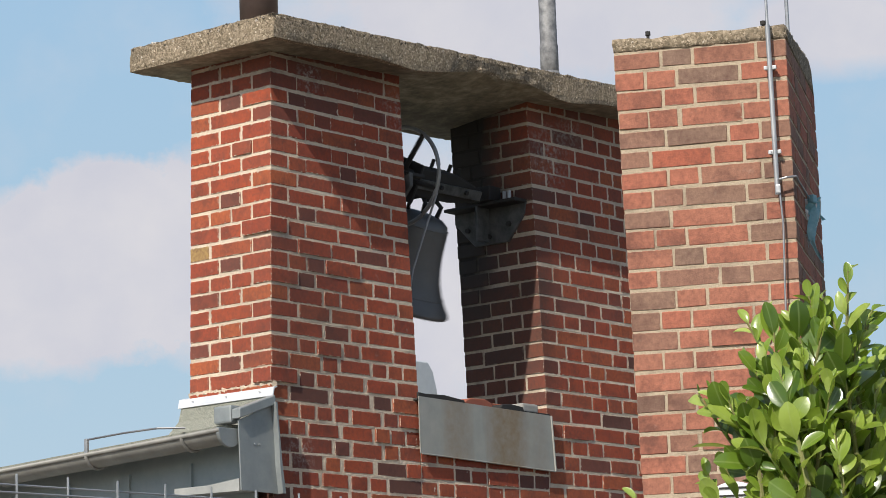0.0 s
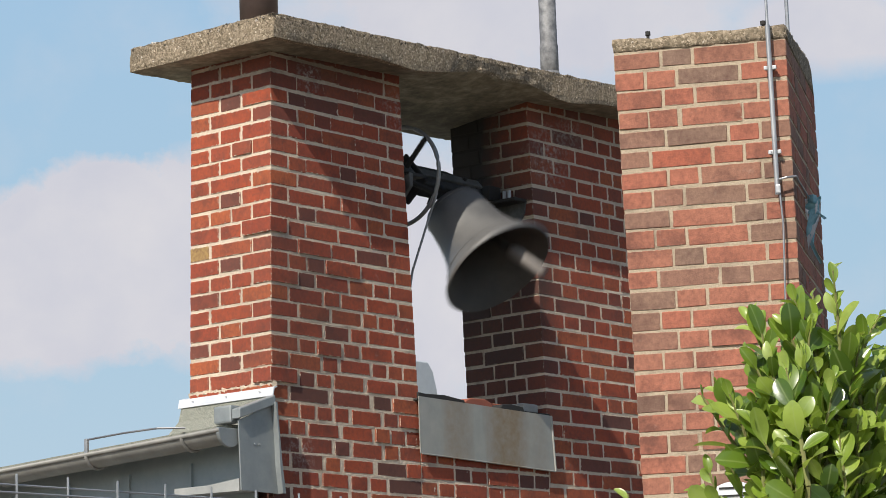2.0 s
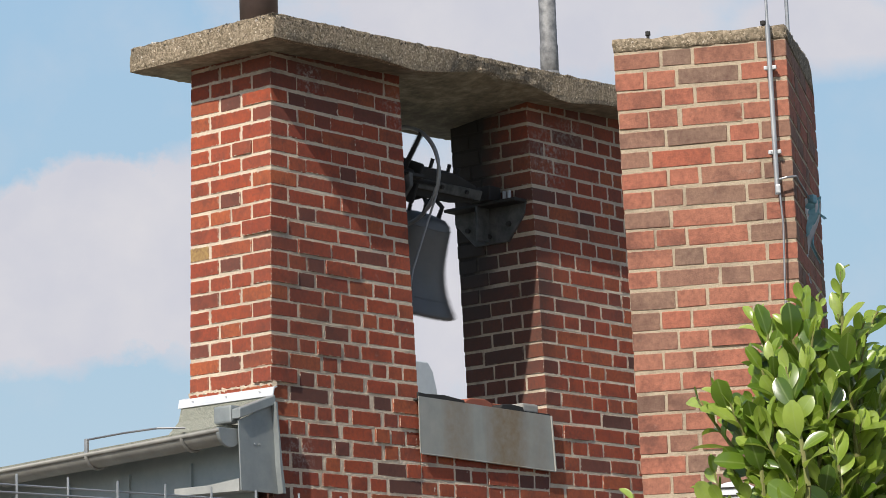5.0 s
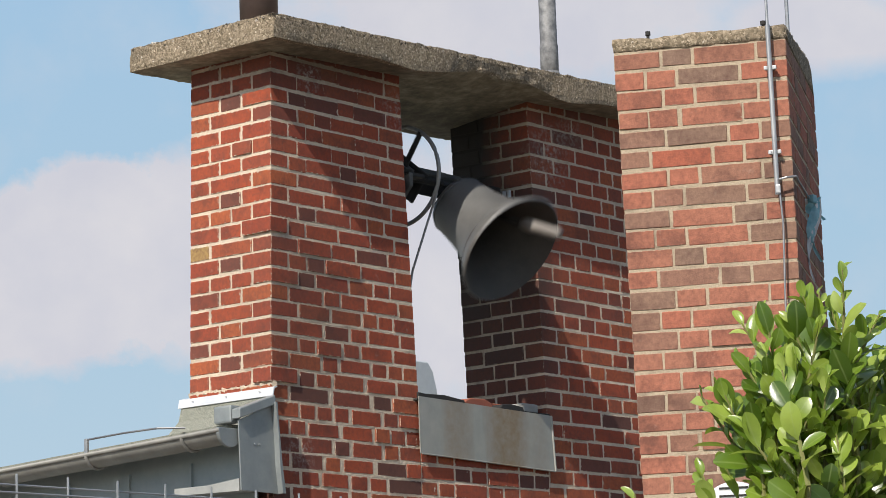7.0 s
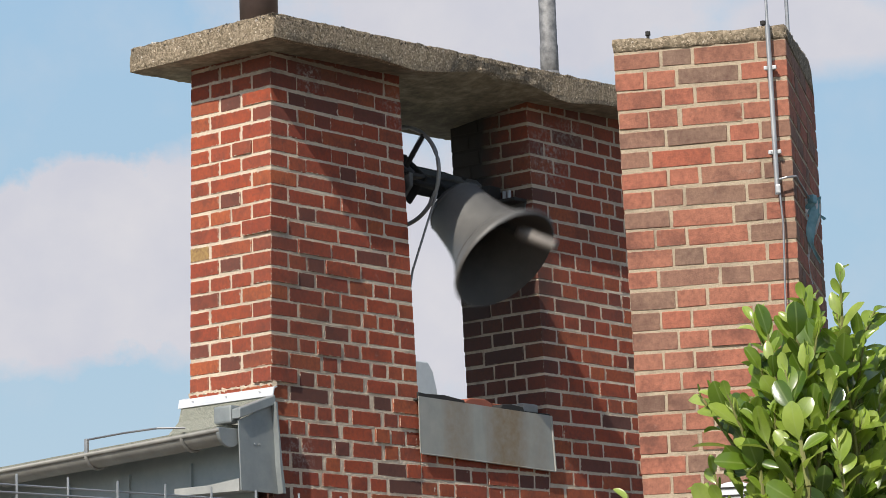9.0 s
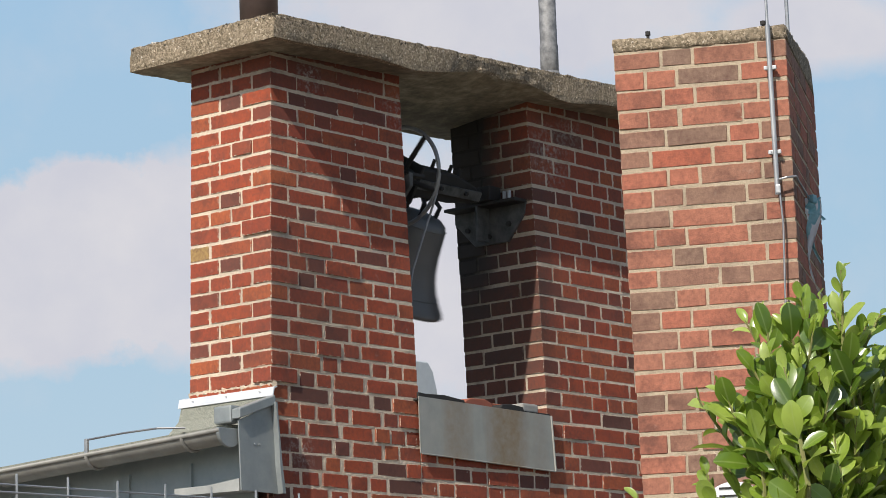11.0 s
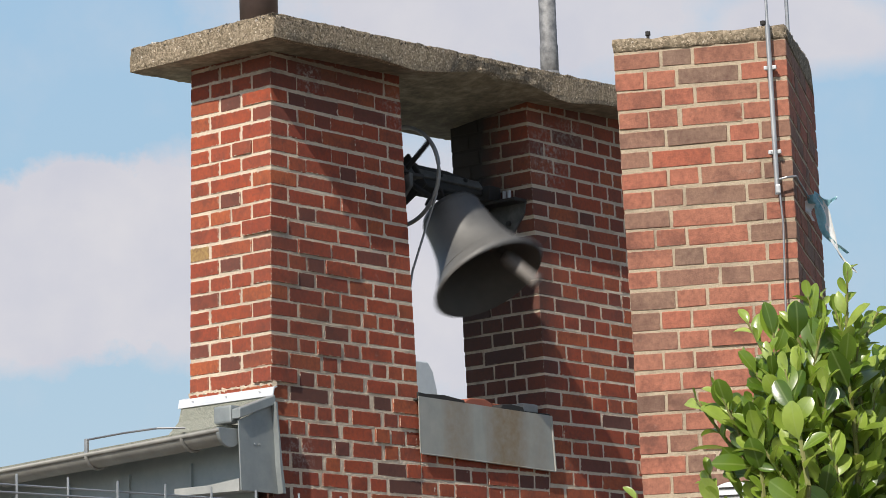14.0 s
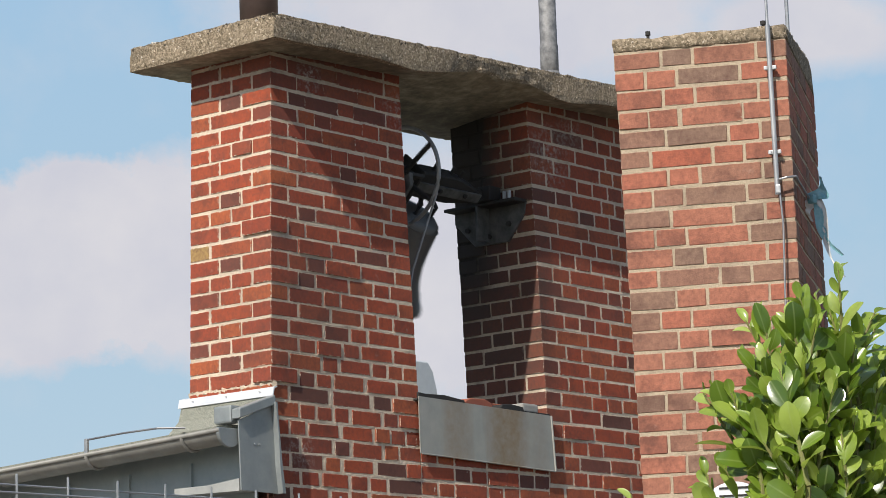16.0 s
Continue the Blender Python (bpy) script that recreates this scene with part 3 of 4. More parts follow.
def bell_tower():
    t = thing("bell_tower", "old red brick bell tower under a rough concrete slab", "bell tower")
    pier(t, "pier", 0.0, IN_L, TOP - 1, 27, 11, LEFT_RUNS)
    pier(t, "pier", IN_R, END_R, TOP - 1, 26, 23, RIGHT_RUNS, 1.055, 1.09)
    # wall under the opening
    rng = random.Random(31)
    low = part("wall_below_opening", lean_box((IN_L, 0.0014, zk(27)), (IN_R, DEPTH - 0.003, zk(SILL_K))), M_MORTAR, t)
    low_joints = []
    for i in range(SILL_K, 27):
        x = IN_L + 0.005
        for b in bond(IN_R - 0.005 - x, 0.113 if i % 2 else 0.237, rng):
            lay(low, x, 0, zk(i + 1) + JOINT / 2, b, 0.113, COURSE - JOINT, M_BRICK, 0, lean)
            low_joints.append(((x - JOINT / 2, 0.0009, zk(i + 1)), (x - JOINT / 2, 0.0009, zk(i)), (0, -1, 0)))
            low_joints.append(((x, 0.0009, zk(i + 1)), (x + b, 0.0009, zk(i + 1)), (0, -1, 0)))
            x += b + JOINT
    crumbs("pointing_mortar", low, low_joints, M_MORTAR, 8, 0.0018)
    # the shaft down to the ground
    part("shaft", lean_box((0.005, 0.005, 0.0), (END_R - 0.005, DEPTH - 0.005, zk(27))), M_MORTAR, t)
    rows = []
    for i in range(27, 58):
        z, h = zk(i + 1) + JOINT / 2, COURSE - JOINT
        if z < 0.02:
            break
        x = 0.0
        for b in bond(END_R, 0.113 if i % 2 else 0.18, rng):
            p = lean(Vector((x, 0, z)))
            rows.append((x + p.x, 0, z, b, 0.113, h))
            x += b + JOINT
        y = 0.113 + JOINT
        for b in bond(DEPTH - y, 0.113 if i % 2 else 0.18, rng):
            p = lean(Vector((0, 0, z)))
            rows.append((p.x, y, z, 0.113, b, h))
            y += b + JOINT
    heap("lower_brickwork", t, rows, M_BRICK_FAR)
    slab(t)
    return t


tower = bell_tower()


def opening_sill():
    s = thing("sheet_metal_sill", "rust-streaked grey sheet metal apron under the bell opening", "window sill")
    # apron, folded top and turned edges
    bm = prism([(1.005, 3.03), (2.079, 3.002), (2.059, 3.285), (1.003, 3.306)], "y", -0.022, -0.017)
    part("apron", bm, M_APRON, s)
    part("cover_plate", boxed((0.99, -0.02, 3.286), (2.05, 0.53, 3.294)), M_IRON, s, "dark tarred cover plate")
    part("hem", tubed([(2.079, -0.022, 3.004), (2.059, -0.022, 3.285)], 0.006, 8), M_APRON, s)
    part("lower_hem", tubed([(1.017, -0.022, 3.03), (2.079, -0.022, 3.002)], 0.004, 8), M_APRON, s)
    return s


opening_sill()


# ---- bell, yoke, wheel and bearings ----
AXLE = Vector((1.5, 0.25, 4.455))


def bell():
    b = thing("swinging_bell", "dull grey cast bell on a dark iron yoke, swinging", "bell", "", Matrix.Translation(AXLE))
    drop = -0.153
    outer = [(0.0, 0.0), (0.06, -0.004), (0.115, -0.014), (0.146, -0.036), (0.157, -0.07), (0.163, -0.13), (0.171, -0.195), (0.184, -0.26),
             (0.204, -0.322), (0.233, -0.382), (0.268, -0.432), (0.293, -0.463), (0.299, -0.478), (0.292, -0.486)]
    inner = [(0.276, -0.472), (0.243, -0.42), (0.206, -0.362), (0.176, -0.295), (0.156, -0.212), (0.144, -0.125), (0.132, -0.06), (0.09, -0.032), (0.0, -0.028)]
    shell = lathe([(r, z + drop) for r, z in outer] , 56, False)
    part("shell", shell, M_BELL, b, "dull grey cast bell body", True)
    part("shell_inside", lathe([(r, z + drop) for r, z in [outer[-1]] + inner], 56, False), M_BELL_IN, b, "dark inside of the bell", True)
    for z, r in ((-0.4, 0.2445), (-0.06, 0.1545)):
        ring = [((r + 0.002) * math.cos(a), (r + 0.002) * math.sin(a), z + drop) for a in (2 * math.pi * i / 48 for i in range(48))]
        part("moulding", tubed(ring, 0.0026, 6, True), M_BELL, b)
    # crown straps
    for x in (-0.06, 0.06):
        part("crown_strap", tubed([(x, -0.05, drop - 0.012), (x, -0.055, drop + 0.05), (x * 0.7, 0, drop + 0.085), (x, 0.055, drop + 0.05), (x, 0.05, drop - 0.012)], 0.013, 8), M_IRON, b)
    yoke = prism([(-0.30, -0.05), (-0.12, -0.075), (0.12, -0.075), (0.30, -0.05), (0.30, 0.035), (0.12, 0.075), (-0.12, 0.075), (-0.30, 0.035)], "y", -0.045, 0.045, 0.008)
    part("yoke", yoke, M_IRON, b, "sooty dark iron yoke beam")
    part("axle", tubed([(-0.47, 0, 0), (0.50, 0, 0)], 0.022, 14), M_IRON, b)
    part("side_rail", boxed((-0.28, -0.062, -0.03), (0.33, -0.046, 0.02), 0.003), M_BRACKET, b, "grey iron rail bolted to the yoke")
    for x in (-0.2, 0.0, 0.2):
        part("bolt", tubed([(x, -0.075, 0.0), (x, -0.045, 0.0)], 0.012, 6), M_IRON, b)
    for x, z in ((-0.05, 0.125), (0.09, 0.115), (0.17, 0.105)):
        part("stud", tubed([(x, 0.0, 0.06), (x, 0.0, z)], 0.010, 8), M_IRON, b)
    part("gear_plate", boxed((-0.215, -0.085, -0.11), (-0.195, 0.085, 0.095), 0.01), M_IRON, b)
    # rope wheel
    wx, wr = -0.255, 0.25
    rim = part("wheel_rim", tubed([(wx, wr * math.cos(a), wr * math.sin(a)) for a in (2 * math.pi * i / 56 for i in range(56))], 0.011, 10, True), M_RIM, b, "grey iron rope wheel", True)
    for i in range(5):
        a = 1.798 + i * math.pi * 0.4
        part("spoke", tubed([(wx, 0.03 * math.cos(a), 0.03 * math.sin(a)), (wx, wr * math.cos(a), wr * math.sin(a))], 0.014, 8), M_IRON, rim)
    # the shaft's shade inside the bell is put into its dark colour
    c = part("clapper", tubed([(0, 0, 0.0), (0, 0, -0.30), (0, 0, -0.44)], [0.011, 0.014, 0.018], 12), M_IRON, b, "iron clapper shaft, coloured dark for its shade", True)
    part("clapper_ball", tubed([(0, 0, -0.42), (0, 0, -0.45), (0, 0, -0.49), (0, 0, -0.54), (0, 0, -0.665), (0, 0, -0.68)],
                               [0.018, 0.029, 0.031, 0.026, 0.024, 0.018], 14), M_CLAPPER, c, "pale worn clapper end", True)
    c.location = (0, 0, drop - 0.06)
    return b, c


swing, clapper = bell()


def bearing_bracket(m, label):
    b = thing("bearing_bracket", label, "bracket", "bearings of the bell", m)
    # local: plate in the y z plane against the pier, x away from it
    part("plate", prism([(0.26, -0.115), (0.13, -0.25), (-0.085, -0.25), (-0.20, -0.115), (-0.21, -0.05), (0.26, -0.05)], "x", -0.03, -0.004, 0.003), M_BRACKET, b, "grey painted iron plate")
    part("shelf", boxed((-0.125, -0.21, -0.062), (-0.004, 0.255, -0.045), 0.003), M_IRON, b)
    part("bearing_block", boxed((-0.15, -0.07, -0.044), (-0.05, 0.07, 0.035), 0.012), M_IRON, b)
    part("rib", boxed((-0.13, 0.03, -0.24), (-0.03, 0.045, -0.06), 0.002), M_BRACKET, b)
    for y, z in ((-0.10, -0.16), (0.17, -0.16), (0.03, -0.21)):
        part("bolt", tubed([(-0.045, y, z), (-0.03, y, z)], 0.014, 6), M_IRON, b)
    for y in (-0.12, -0.15):
        part("stud", tubed([(-0.09, y, -0.045), (-0.09, y, 0.0)], 0.011, 8), M_STEEL, b)
    return b


bearing_bracket(pose(IN_R, 0.25, 4.455), "grey triangular iron bearing bracket bolted to the pier")
bearing_bracket(pose(IN_L, 0.25, 4.455, 0, 0, 180), "grey triangular iron bearing bracket bolted to the pier")


def bell_rope():
    r = tagged(part("bell_rope", tubed([(1.25, 0.02, 4.34), (1.22, 0.06, 4.20), (1.16, 0.12, 3.95), (1.13, 0.15, 3.7), (1.12, 0.16, 3.296)], 0.006, 6), M_WIRE), "thin grey pull cable hanging from the bell wheel", "cable")
    return r


bell_rope()


def sill_clutter():
    tagged(part("tarred_batten", prism([(0, 0), (0.36, 0), (0.355, 0.02), (0.2, 0.034), (0.05, 0.03), (0, 0.034)], "y", 0, 0.09, 0.003), M_IRON), "black tarred timber batten on the sill edge", "batten").location = (1.015, -0.012, 3.294)
    tagged(part("slate_piece", prism([(0, 0), (0.2, 0), (0.19, 0.022), (0.1, 0.03), (0.02, 0.024)], "y", 0, 0.08, 0.003), M_IRON), "dark broken slate lying on the sill", "slate").location = (1.66, -0.005, 3.294)
    tagged(part("clay_tile", prism([(0, 0), (0.24, 0), (0.22, 0.03), (0.17, 0.045), (0.05, 0.04), (0.01, 0.02)], "y", 0, 0.12, 0.004), M_CLAY), "broken red clay tile lying on the sill", "tile").location = (1.40, 0.02, 3.294)
    tagged(part("mortar_lump", boxed((0, 0, 0), (0.13, 0.09, 0.05), 0.012), M_PLASTER), "pale lump of mortar at the pier foot", "mortar").location = (1.88, 0.02, 3.294)
    tagged(part("loose_brick", boxed((0, 0, 0), (0.23, 0.11, 0.045), 0.006), M_BRICK), "dark loose brick lying on the sill", "brick").location = (1.63, 0.10, 3.294)


sill_clutter()

# ---- pipes on the slab ----
def brown_pipe():
    p = tagged(part("brown_flue", lathe([(0.09, 4.94), (0.09, 5.6), (0.082, 5.6), (0.082, 4.94)], 40), M_PIPE, None, "", True), "dark brown coated flue pipe on the slab", "pipe")
    p.location = (0.066, 0.10, 0)
    return p


def grey_pipe():
    p = thing("antenna_mast", "grey weathered steel mast set in the slab", "mast", "", pose(2.337, 0.10, 5.03))
    part("tube", lathe([(0.049, 0.0), (0.049, 0.26), (0.046, 0.27), (0.046, 0.9), (0.040, 0.9), (0.040, 0.0)], 24), M_MAST, p, "", True)
    part("base_collar", lathe([(0.068, 0.0), (0.064, 0.07), (0.056, 0.10), (0.050, 0.12), (0.048, 0.0)], 24), M_MAST, p, "", True)
    for q in (-0.7, 1.4, 3.5):
        fin = part("fin", prism([(0.045, 0.0), (0.098, 0.0), (0.094, 0.02), (0.052, 0.11), (0.045, 0.11)], "y", -0.004, 0.004), M_MAST, p)
        fin.rotation_euler = (0, 0, q)


brown_pipe()
grey_pipe()

# ---- the flat roof with its gutter ----
def flat_roof():
    r = thing("flat_roof", "grey felted flat roof edge with zinc trim beside the tower", "roof")
    part("deck", prism([(0.05, 3.051), (9.0, 2.693), (9.0, 2.734), (0.05, 3.092)], "x", -0.26, 6.0), M_FELT, r, "grey mineral felt")
    up = prism([(-0.125, 3.09), (-0.046, 3.165), (-0.02, 3.25), (0.0, 3.25), (0.0, 3.09)], "y", 0.0, 0.56)
    part("felt_upstand", up, M_FELT, r, "speckled grey roofing felt upstand")
    part("flashing_strip", prism([(-0.034, 3.230), (-0.024, 3.270), (0.0, 3.277), (0.0, 3.270), (-0.018, 3.264), (-0.028, 3.228)], "y", -0.02, 0.575), M_ALU, r, "bright aluminium flashing strip")
    part("fascia", prism([(0.02, 2.3), (9.0, 2.3), (9.0, 2.694), (0.02, 3.053)], "x", -0.12, -0.10), M_ZINC_PANEL, r, "blue-grey sheet metal fascia")
    bead = [(-0.006 + 0.004 * math.sin(i * 1.9), -0.01 + 0.012 * i, 3.288 + 0.004 * math.sin(i * 2.7)) for i in range(45)]
    part("mortar_fillet", tubed(bead, [0.013 + 0.004 * math.sin(i * 1.3) for i in range(45)], 7), M_MORTAR, r, "white mortar fillet")
    for y in (0.06, 0.27, 0.48):
        part("nail", tubed([(-0.036, y, 3.255), (-0.030, y, 3.257)], 0.004, 8), M_ALU, r)
    for y in (0.40, 0.80, 1.2, 1.6, 2.1, 3.0):
        part("seam", boxed((-0.135, y, 2.30), (-0.12, y + 0.012, 2.97 - 0.04 * y)), M_ZINC_PANEL, r)
    part("board", prism([(0.0, 2.79), (0.40, 2.80), (0.40, 2.832), (0.2, 2.83), (0.0, 2.846)], "x", -0.245, -0.121), M_TIMBER, r, "white painted board")
    return r


def end_panel():
    p = thing("verge_panel", "blue-grey folded sheet metal panel closing the eave end", "metal panel")
    part("sheet", prism([(-0.262, 2.79), (-0.02, 2.785), (-0.034, 2.9), (-0.05, 3.185), (-0.272, 3.10)], "y", -0.03, -0.024), M_ZINC, p)
    part("flange", prism([(-0.058, 3.195), (-0.042, 3.05), (-0.036, 2.9), (-0.022, 2.785), (-0.002, 2.785), (-0.02, 2.9), (-0.034, 3.05), (-0.046, 3.195)], "y", -0.06, -0.012), M_ZINC, p, "light folded edge")
    part("top_trim", prism([(-0.285, 3.105), (-0.045, 3.185), (-0.045, 3.228), (-0.285, 3.15)], "y", -0.05, 0.0, 0.004), M_ZINC, p, "grey zinc coping")
    part("corner_box", boxed((-0.285, 0.003, 3.092), (-0.222, 0.11, 3.172), 0.01), M_ZINC, p, "pale folded zinc corner")
    for x in (-0.17, -0.14):
        part("rivet", tubed([(x, -0.034, 3.0), (x, -0.03, 3.0)], 0.005, 8), M_STEEL, p)
    return p


def gutter():
    g = thing("roof_gutter", "half-round weathered zinc gutter along the eave", "gutter")
    r, cx, cz = 0.068, -0.307, 3.052
    bm = bmesh.new()
    n = 14
    rings = []
    for y in [0.0 + 0.25 * i for i in range(37)]:
        a0 = []
        for rr in (r, r - 0.004):
            ang = [math.pi + math.pi * j / n for j in range(n + 1)]
            pts = [(cx + rr * math.cos(a), y, cz - 0.040 * y + 0.84 * rr * math.sin(a)) for a in ang]
            a0 += pts if rr == r else pts[::-1]
        rings.append([bm.verts.new(p) for p in a0])
    m = len(rings[0])
    for a, b in zip(rings, rings[1:]):
        for j in range(m):
            bm.faces.new((a[j], a[(j + 1) % m], b[(j + 1) % m], b[j]))
    part("trough", bm, M_GUTTER, g, "", True)
    part("bead", tubed([(cx - r, -0.01, cz), (cx - r, 9.0, cz - 0.36)], 0.011, 10), M_GUTTER, g, "", True)
    cap = [(cx + (r + 0.006) * math.cos(math.pi + math.pi * j / 16), cz + (r + 0.006) * math.sin(math.pi + math.pi * j / 16)) for j in range(17)]
    part("end_cap", prism(cap + [(cx + r + 0.006, cz + 0.012), (cx - r - 0.006, cz + 0.012)], "y", -0.012, 0.008, 0.002), M_ZINC, g, "grey end cap")
    for y in (0.22, 0.83, 1.45, 2.1, 2.8, 3.5):
        arc = [(cx + (r + 0.005) * math.cos(a), y, cz - 0.040 * y + 0.84 * (r + 0.005) * math.sin(a)) for a in (math.pi + math.pi * j / 12 for j in range(13))]
        part("bracket", tubed(arc, 0.0085, 6), M_GUTTER, g)
    return g


def lightning_wire():
    w = thing("roof_conductor", "thin lightning conductor wire clipped along the eave", "wire")
    part("wire", tubed([(-0.37, 0.84, 3.088), (-0.36, 0.6, 3.098), (-0.35, 0.4, 3.100), (-0.27, 0.30, 3.098)], 0.005, 6), M_WIRE, w)
    part("clip", boxed((-0.376, 0.825, 3.0), (-0.362, 0.845, 3.094), 0.003), M_STEEL, w, "galvanised clip on the gutter")


def house_walls():
    tagged(part("wall_west", boxed((0.02, 0.52, 0.0), (0.30, 8.9, 2.68)), M_PLASTER), "grey plastered side wall under the flat roof", "wall", "", "structure")
    tagged(part("wall_south", boxed((3.06, 0.10, 0.0), (5.9, 0.40, 2.95)), M_PLASTER), "grey plastered front wall under the flat roof", "wall", "", "structure")
    tagged(part("wall_east", boxed((5.6, 0.42, 0.0), (5.9, 8.6, 2.66)), M_PLASTER), "grey plastered far wall under the flat roof", "wall", "", "structure")
    tagged(part("wall_north", boxed((0.32, 8.6, 0.0), (5.9, 8.9, 2.66)), M_PLASTER), "grey plastered rear wall under the flat roof", "wall", "", "structure")


house_walls()
flat_roof()
end_panel()
gutter()
lightning_wire()


def roof_hatch():
    h = thing("roof_vent_box", "grey metal vent box standing on the roof behind", "vent", "", pose(4.91, 3.2, 2.94))
    part("box", prism([(-0.6, 0.0), (0.347, 0.0), (0.227, 1.067), (0.189, 1.188), (0.139, 1.248), (-0.6, 1.238)], "y", 0.0, 0.5, 0.01), M_HOOD, h)


roof_hatch()

# ---- the tall chimney ----
CH = Vector((-0.548, -3.129, 4.136))
CH_TURN = 25.604
CH_W, CH_D, CH_JOINT = 0.642, 1.0, 0.011


# bricks of the chimney's front courses, from the sunny corner, top course first
CHIMNEY_RUNS = "hsht tshh hsht tshh hhst thsh hsht tshh hhst tshh hsht thsh hsht tshh hsht tshh hsht tshh hsht tshh".split()


def chimney():
    c = thing("brick_chimney", "tall light red brick chimney with sandy joints and crumbling mortar crown", "chimney", "", pose(CH.x, CH.y, 0, 0, 0, CH_TURN))
    # local: front face in the x = 0 plane along +y, side face along +x
    rng = random.Random(77)
    zt = CH.z + COURSE

    def width(z):
        return CH_W + 0.0205 * (z - 3.5)

    bm = bmesh.new()
    rings = []
    for z in (0.0, 1.0, 2.0, 3.0, 3.6, zt):
        w = width(z) if z > 2 else width(2)
        rings.append([bm.verts.new(p) for p in ((0.003, 0.003, z), (CH_D, 0.003, z), (CH_D, w - 0.003, z), (0.003, w - 0.003, z))])
    for a, b in zip(rings, rings[1:]):
        for j in range(4):
            bm.faces.new((a[j], a[(j + 1) % 4], b[(j + 1) % 4], b[j]))
    bm.faces.new(rings[-1])
    core = part("mortar_bed", bm, M_MORTAR_SAND, c, "sandy beige mortar")
    far = []
    for i in range(-1, 53):
        z, h = CH.z - (i + 1) * COURSE + CH_JOINT / 2, COURSE - CH_JOINT
        if z < 0.01:
            break
        w = width(max(2.0, z))
        run = [{"h": 0.113, "s": 0.237, "t": 0.18}[c] for c in CHIMNEY_RUNS[(i + 1) % len(CHIMNEY_RUNS)]]
        k = (w - CH_JOINT * (len(run) - 1)) / sum(run)
        front = run[0] * k
        side = 0.18 if run[0] < 0.15 else 0.113
        pieces = [(0, 0, side, front)]
        y = front + CH_JOINT
        for b in run[1:]:
            pieces.append((0, y, 0.113, b * k))
            y += b * k + CH_JOINT
        x = side + CH_JOINT
        for b in bond(CH_D - x, 0.237 if i % 2 else 0.113, rng):
            pieces.append((x, 0, b, 0.113))
            x += b + CH_JOINT
        for x, y, a, b in pieces:
            if i < 27:
                lay(core, x, y, z, a, b, h, M_BRICK_PALE)
            else:
                far.append((x, y, z, a, b, h))
    heap("lower_brickwork", c, far, M_BRICK_PALE_FAR)
    # crumbling crown
    w = width(zt)
    bm = boxed((0.0, 0.0, zt), (CH_D - 0.02, w, zt + 0.05))
    for axis, n in ((0, 26), (1, 30), (2, 3)):
        hi = (CH_D, w, 0.05)[axis]
        for s in range(1, n):
            co, no = [0, 0, zt], [0, 0, 0]
            co[axis] += hi * s / n
            no[axis] = 1
            bmesh.ops.bisect_plane(bm, geom=bm.verts[:] + bm.edges[:] + bm.faces[:], plane_co=co, plane_no=no)
    for v in bm.verts:
        p = v.co.copy()
        v.co += noise.noise_vector(p * 18) * 0.006 + noise.noise_vector(p * 55) * 0.004
        if p.z > zt + 0.03:
            v.co.z += noise.noise(p * 7) * 0.008 + 0.075 * p.x - 0.9 * max(0.0, p.x - 0.84)
    part("mortar_crown", bm, M_CONCRETE, c, "crumbling sandy mortar crown", True)
    for x, y, r in ((0.10, 0.092, 0.011), (0.10, 0.535, 0.010)):
        part("bolt_stud", lathe([(0.0, 0.0), (0.006, 0.0), (0.006, 0.035), (r, 0.037), (r, 0.052), (0.0, 0.055)], 12, False), M_IRON, c, "small dark stud").location = (x, y, zt + 0.045)
    return c


chim = chimney()


def ch(x, y, z):
    """A point given in the chimney's own directions."""
    return pose(CH.x, CH.y, 0, 0, 0, CH_TURN) @ Vector((x, y, z))


def conductor_rod():
    r = thing("lightning_rod", "galvanised lightning rod clamped to the brick chimney", "lightning rod")
    part("rod", tubed([ch(-0.03, 0.064, 5.2), ch(-0.03, 0.062, 4.24)], 0.0055, 12), M_STEEL, r)
    part("sleeve", tubed([ch(-0.03, 0.062, 4.26), ch(-0.03, 0.058, 3.61)], 0.0095, 12), M_STEEL, r)
    part("down_wire", tubed([ch(-0.03, 0.05, 3.62), ch(-0.03, 0.044, 3.5), ch(-0.03, 0.052, 3.2), ch(-0.03, 0.05, 0.05)], 0.0042, 8), M_WIRE, r)
    for z in (4.095, 3.772):
        k = part("clamp", boxed((-0.006, -0.02, -0.008), (0.012, 0.02, 0.008), 0.003), M_STEEL, r)
        k.matrix_basis = Matrix.Translation(ch(-0.025, 0.06, z)) @ pose(0, 0, 0, 0, 0, CH_TURN)
        for y in (-0.018, 0.018):
            nut = part("nut", boxed((-0.012, y - 0.006, -0.0075), (0.0, y + 0.006, 0.0075), 0.003), M_HOOD, k, "pale nut")
        part("standoff", boxed((0.0, -0.012, -0.006), (0.032, 0.012, 0.006)), M_IRON, k)
    part("joint_clamp", boxed((-0.010, -0.010, -0.017), (0.010, 0.010, 0.017), 0.004), M_STEEL, r).matrix_basis = Matrix.Translation(ch(-0.032, 0.055, 3.63)) @ pose(0, 0, 0, 0, 0, CH_TURN)
    part("loop_wire", tubed([ch(-0.03, 0.05, 3.63), ch(-0.045, 0.048, 3.665), ch(-0.045, 0.02, 3.67), ch(-0.03, -0.012, 3.675), ch(0.1, -0.02, 3.66), ch(0.3, -0.02, 3.66), ch(0.5, -0.02, 3.67)], 0.0045, 8), M_WIRE, r)
    tagged(part("thin_antenna_rod", tubed([ch(0.3, 0.02, 4.2), ch(0.3, 0.02, 5.3)], 0.0075, 10), M_STEEL), "thin grey steel rod standing on the chimney crown", "rod")


conductor_rod()


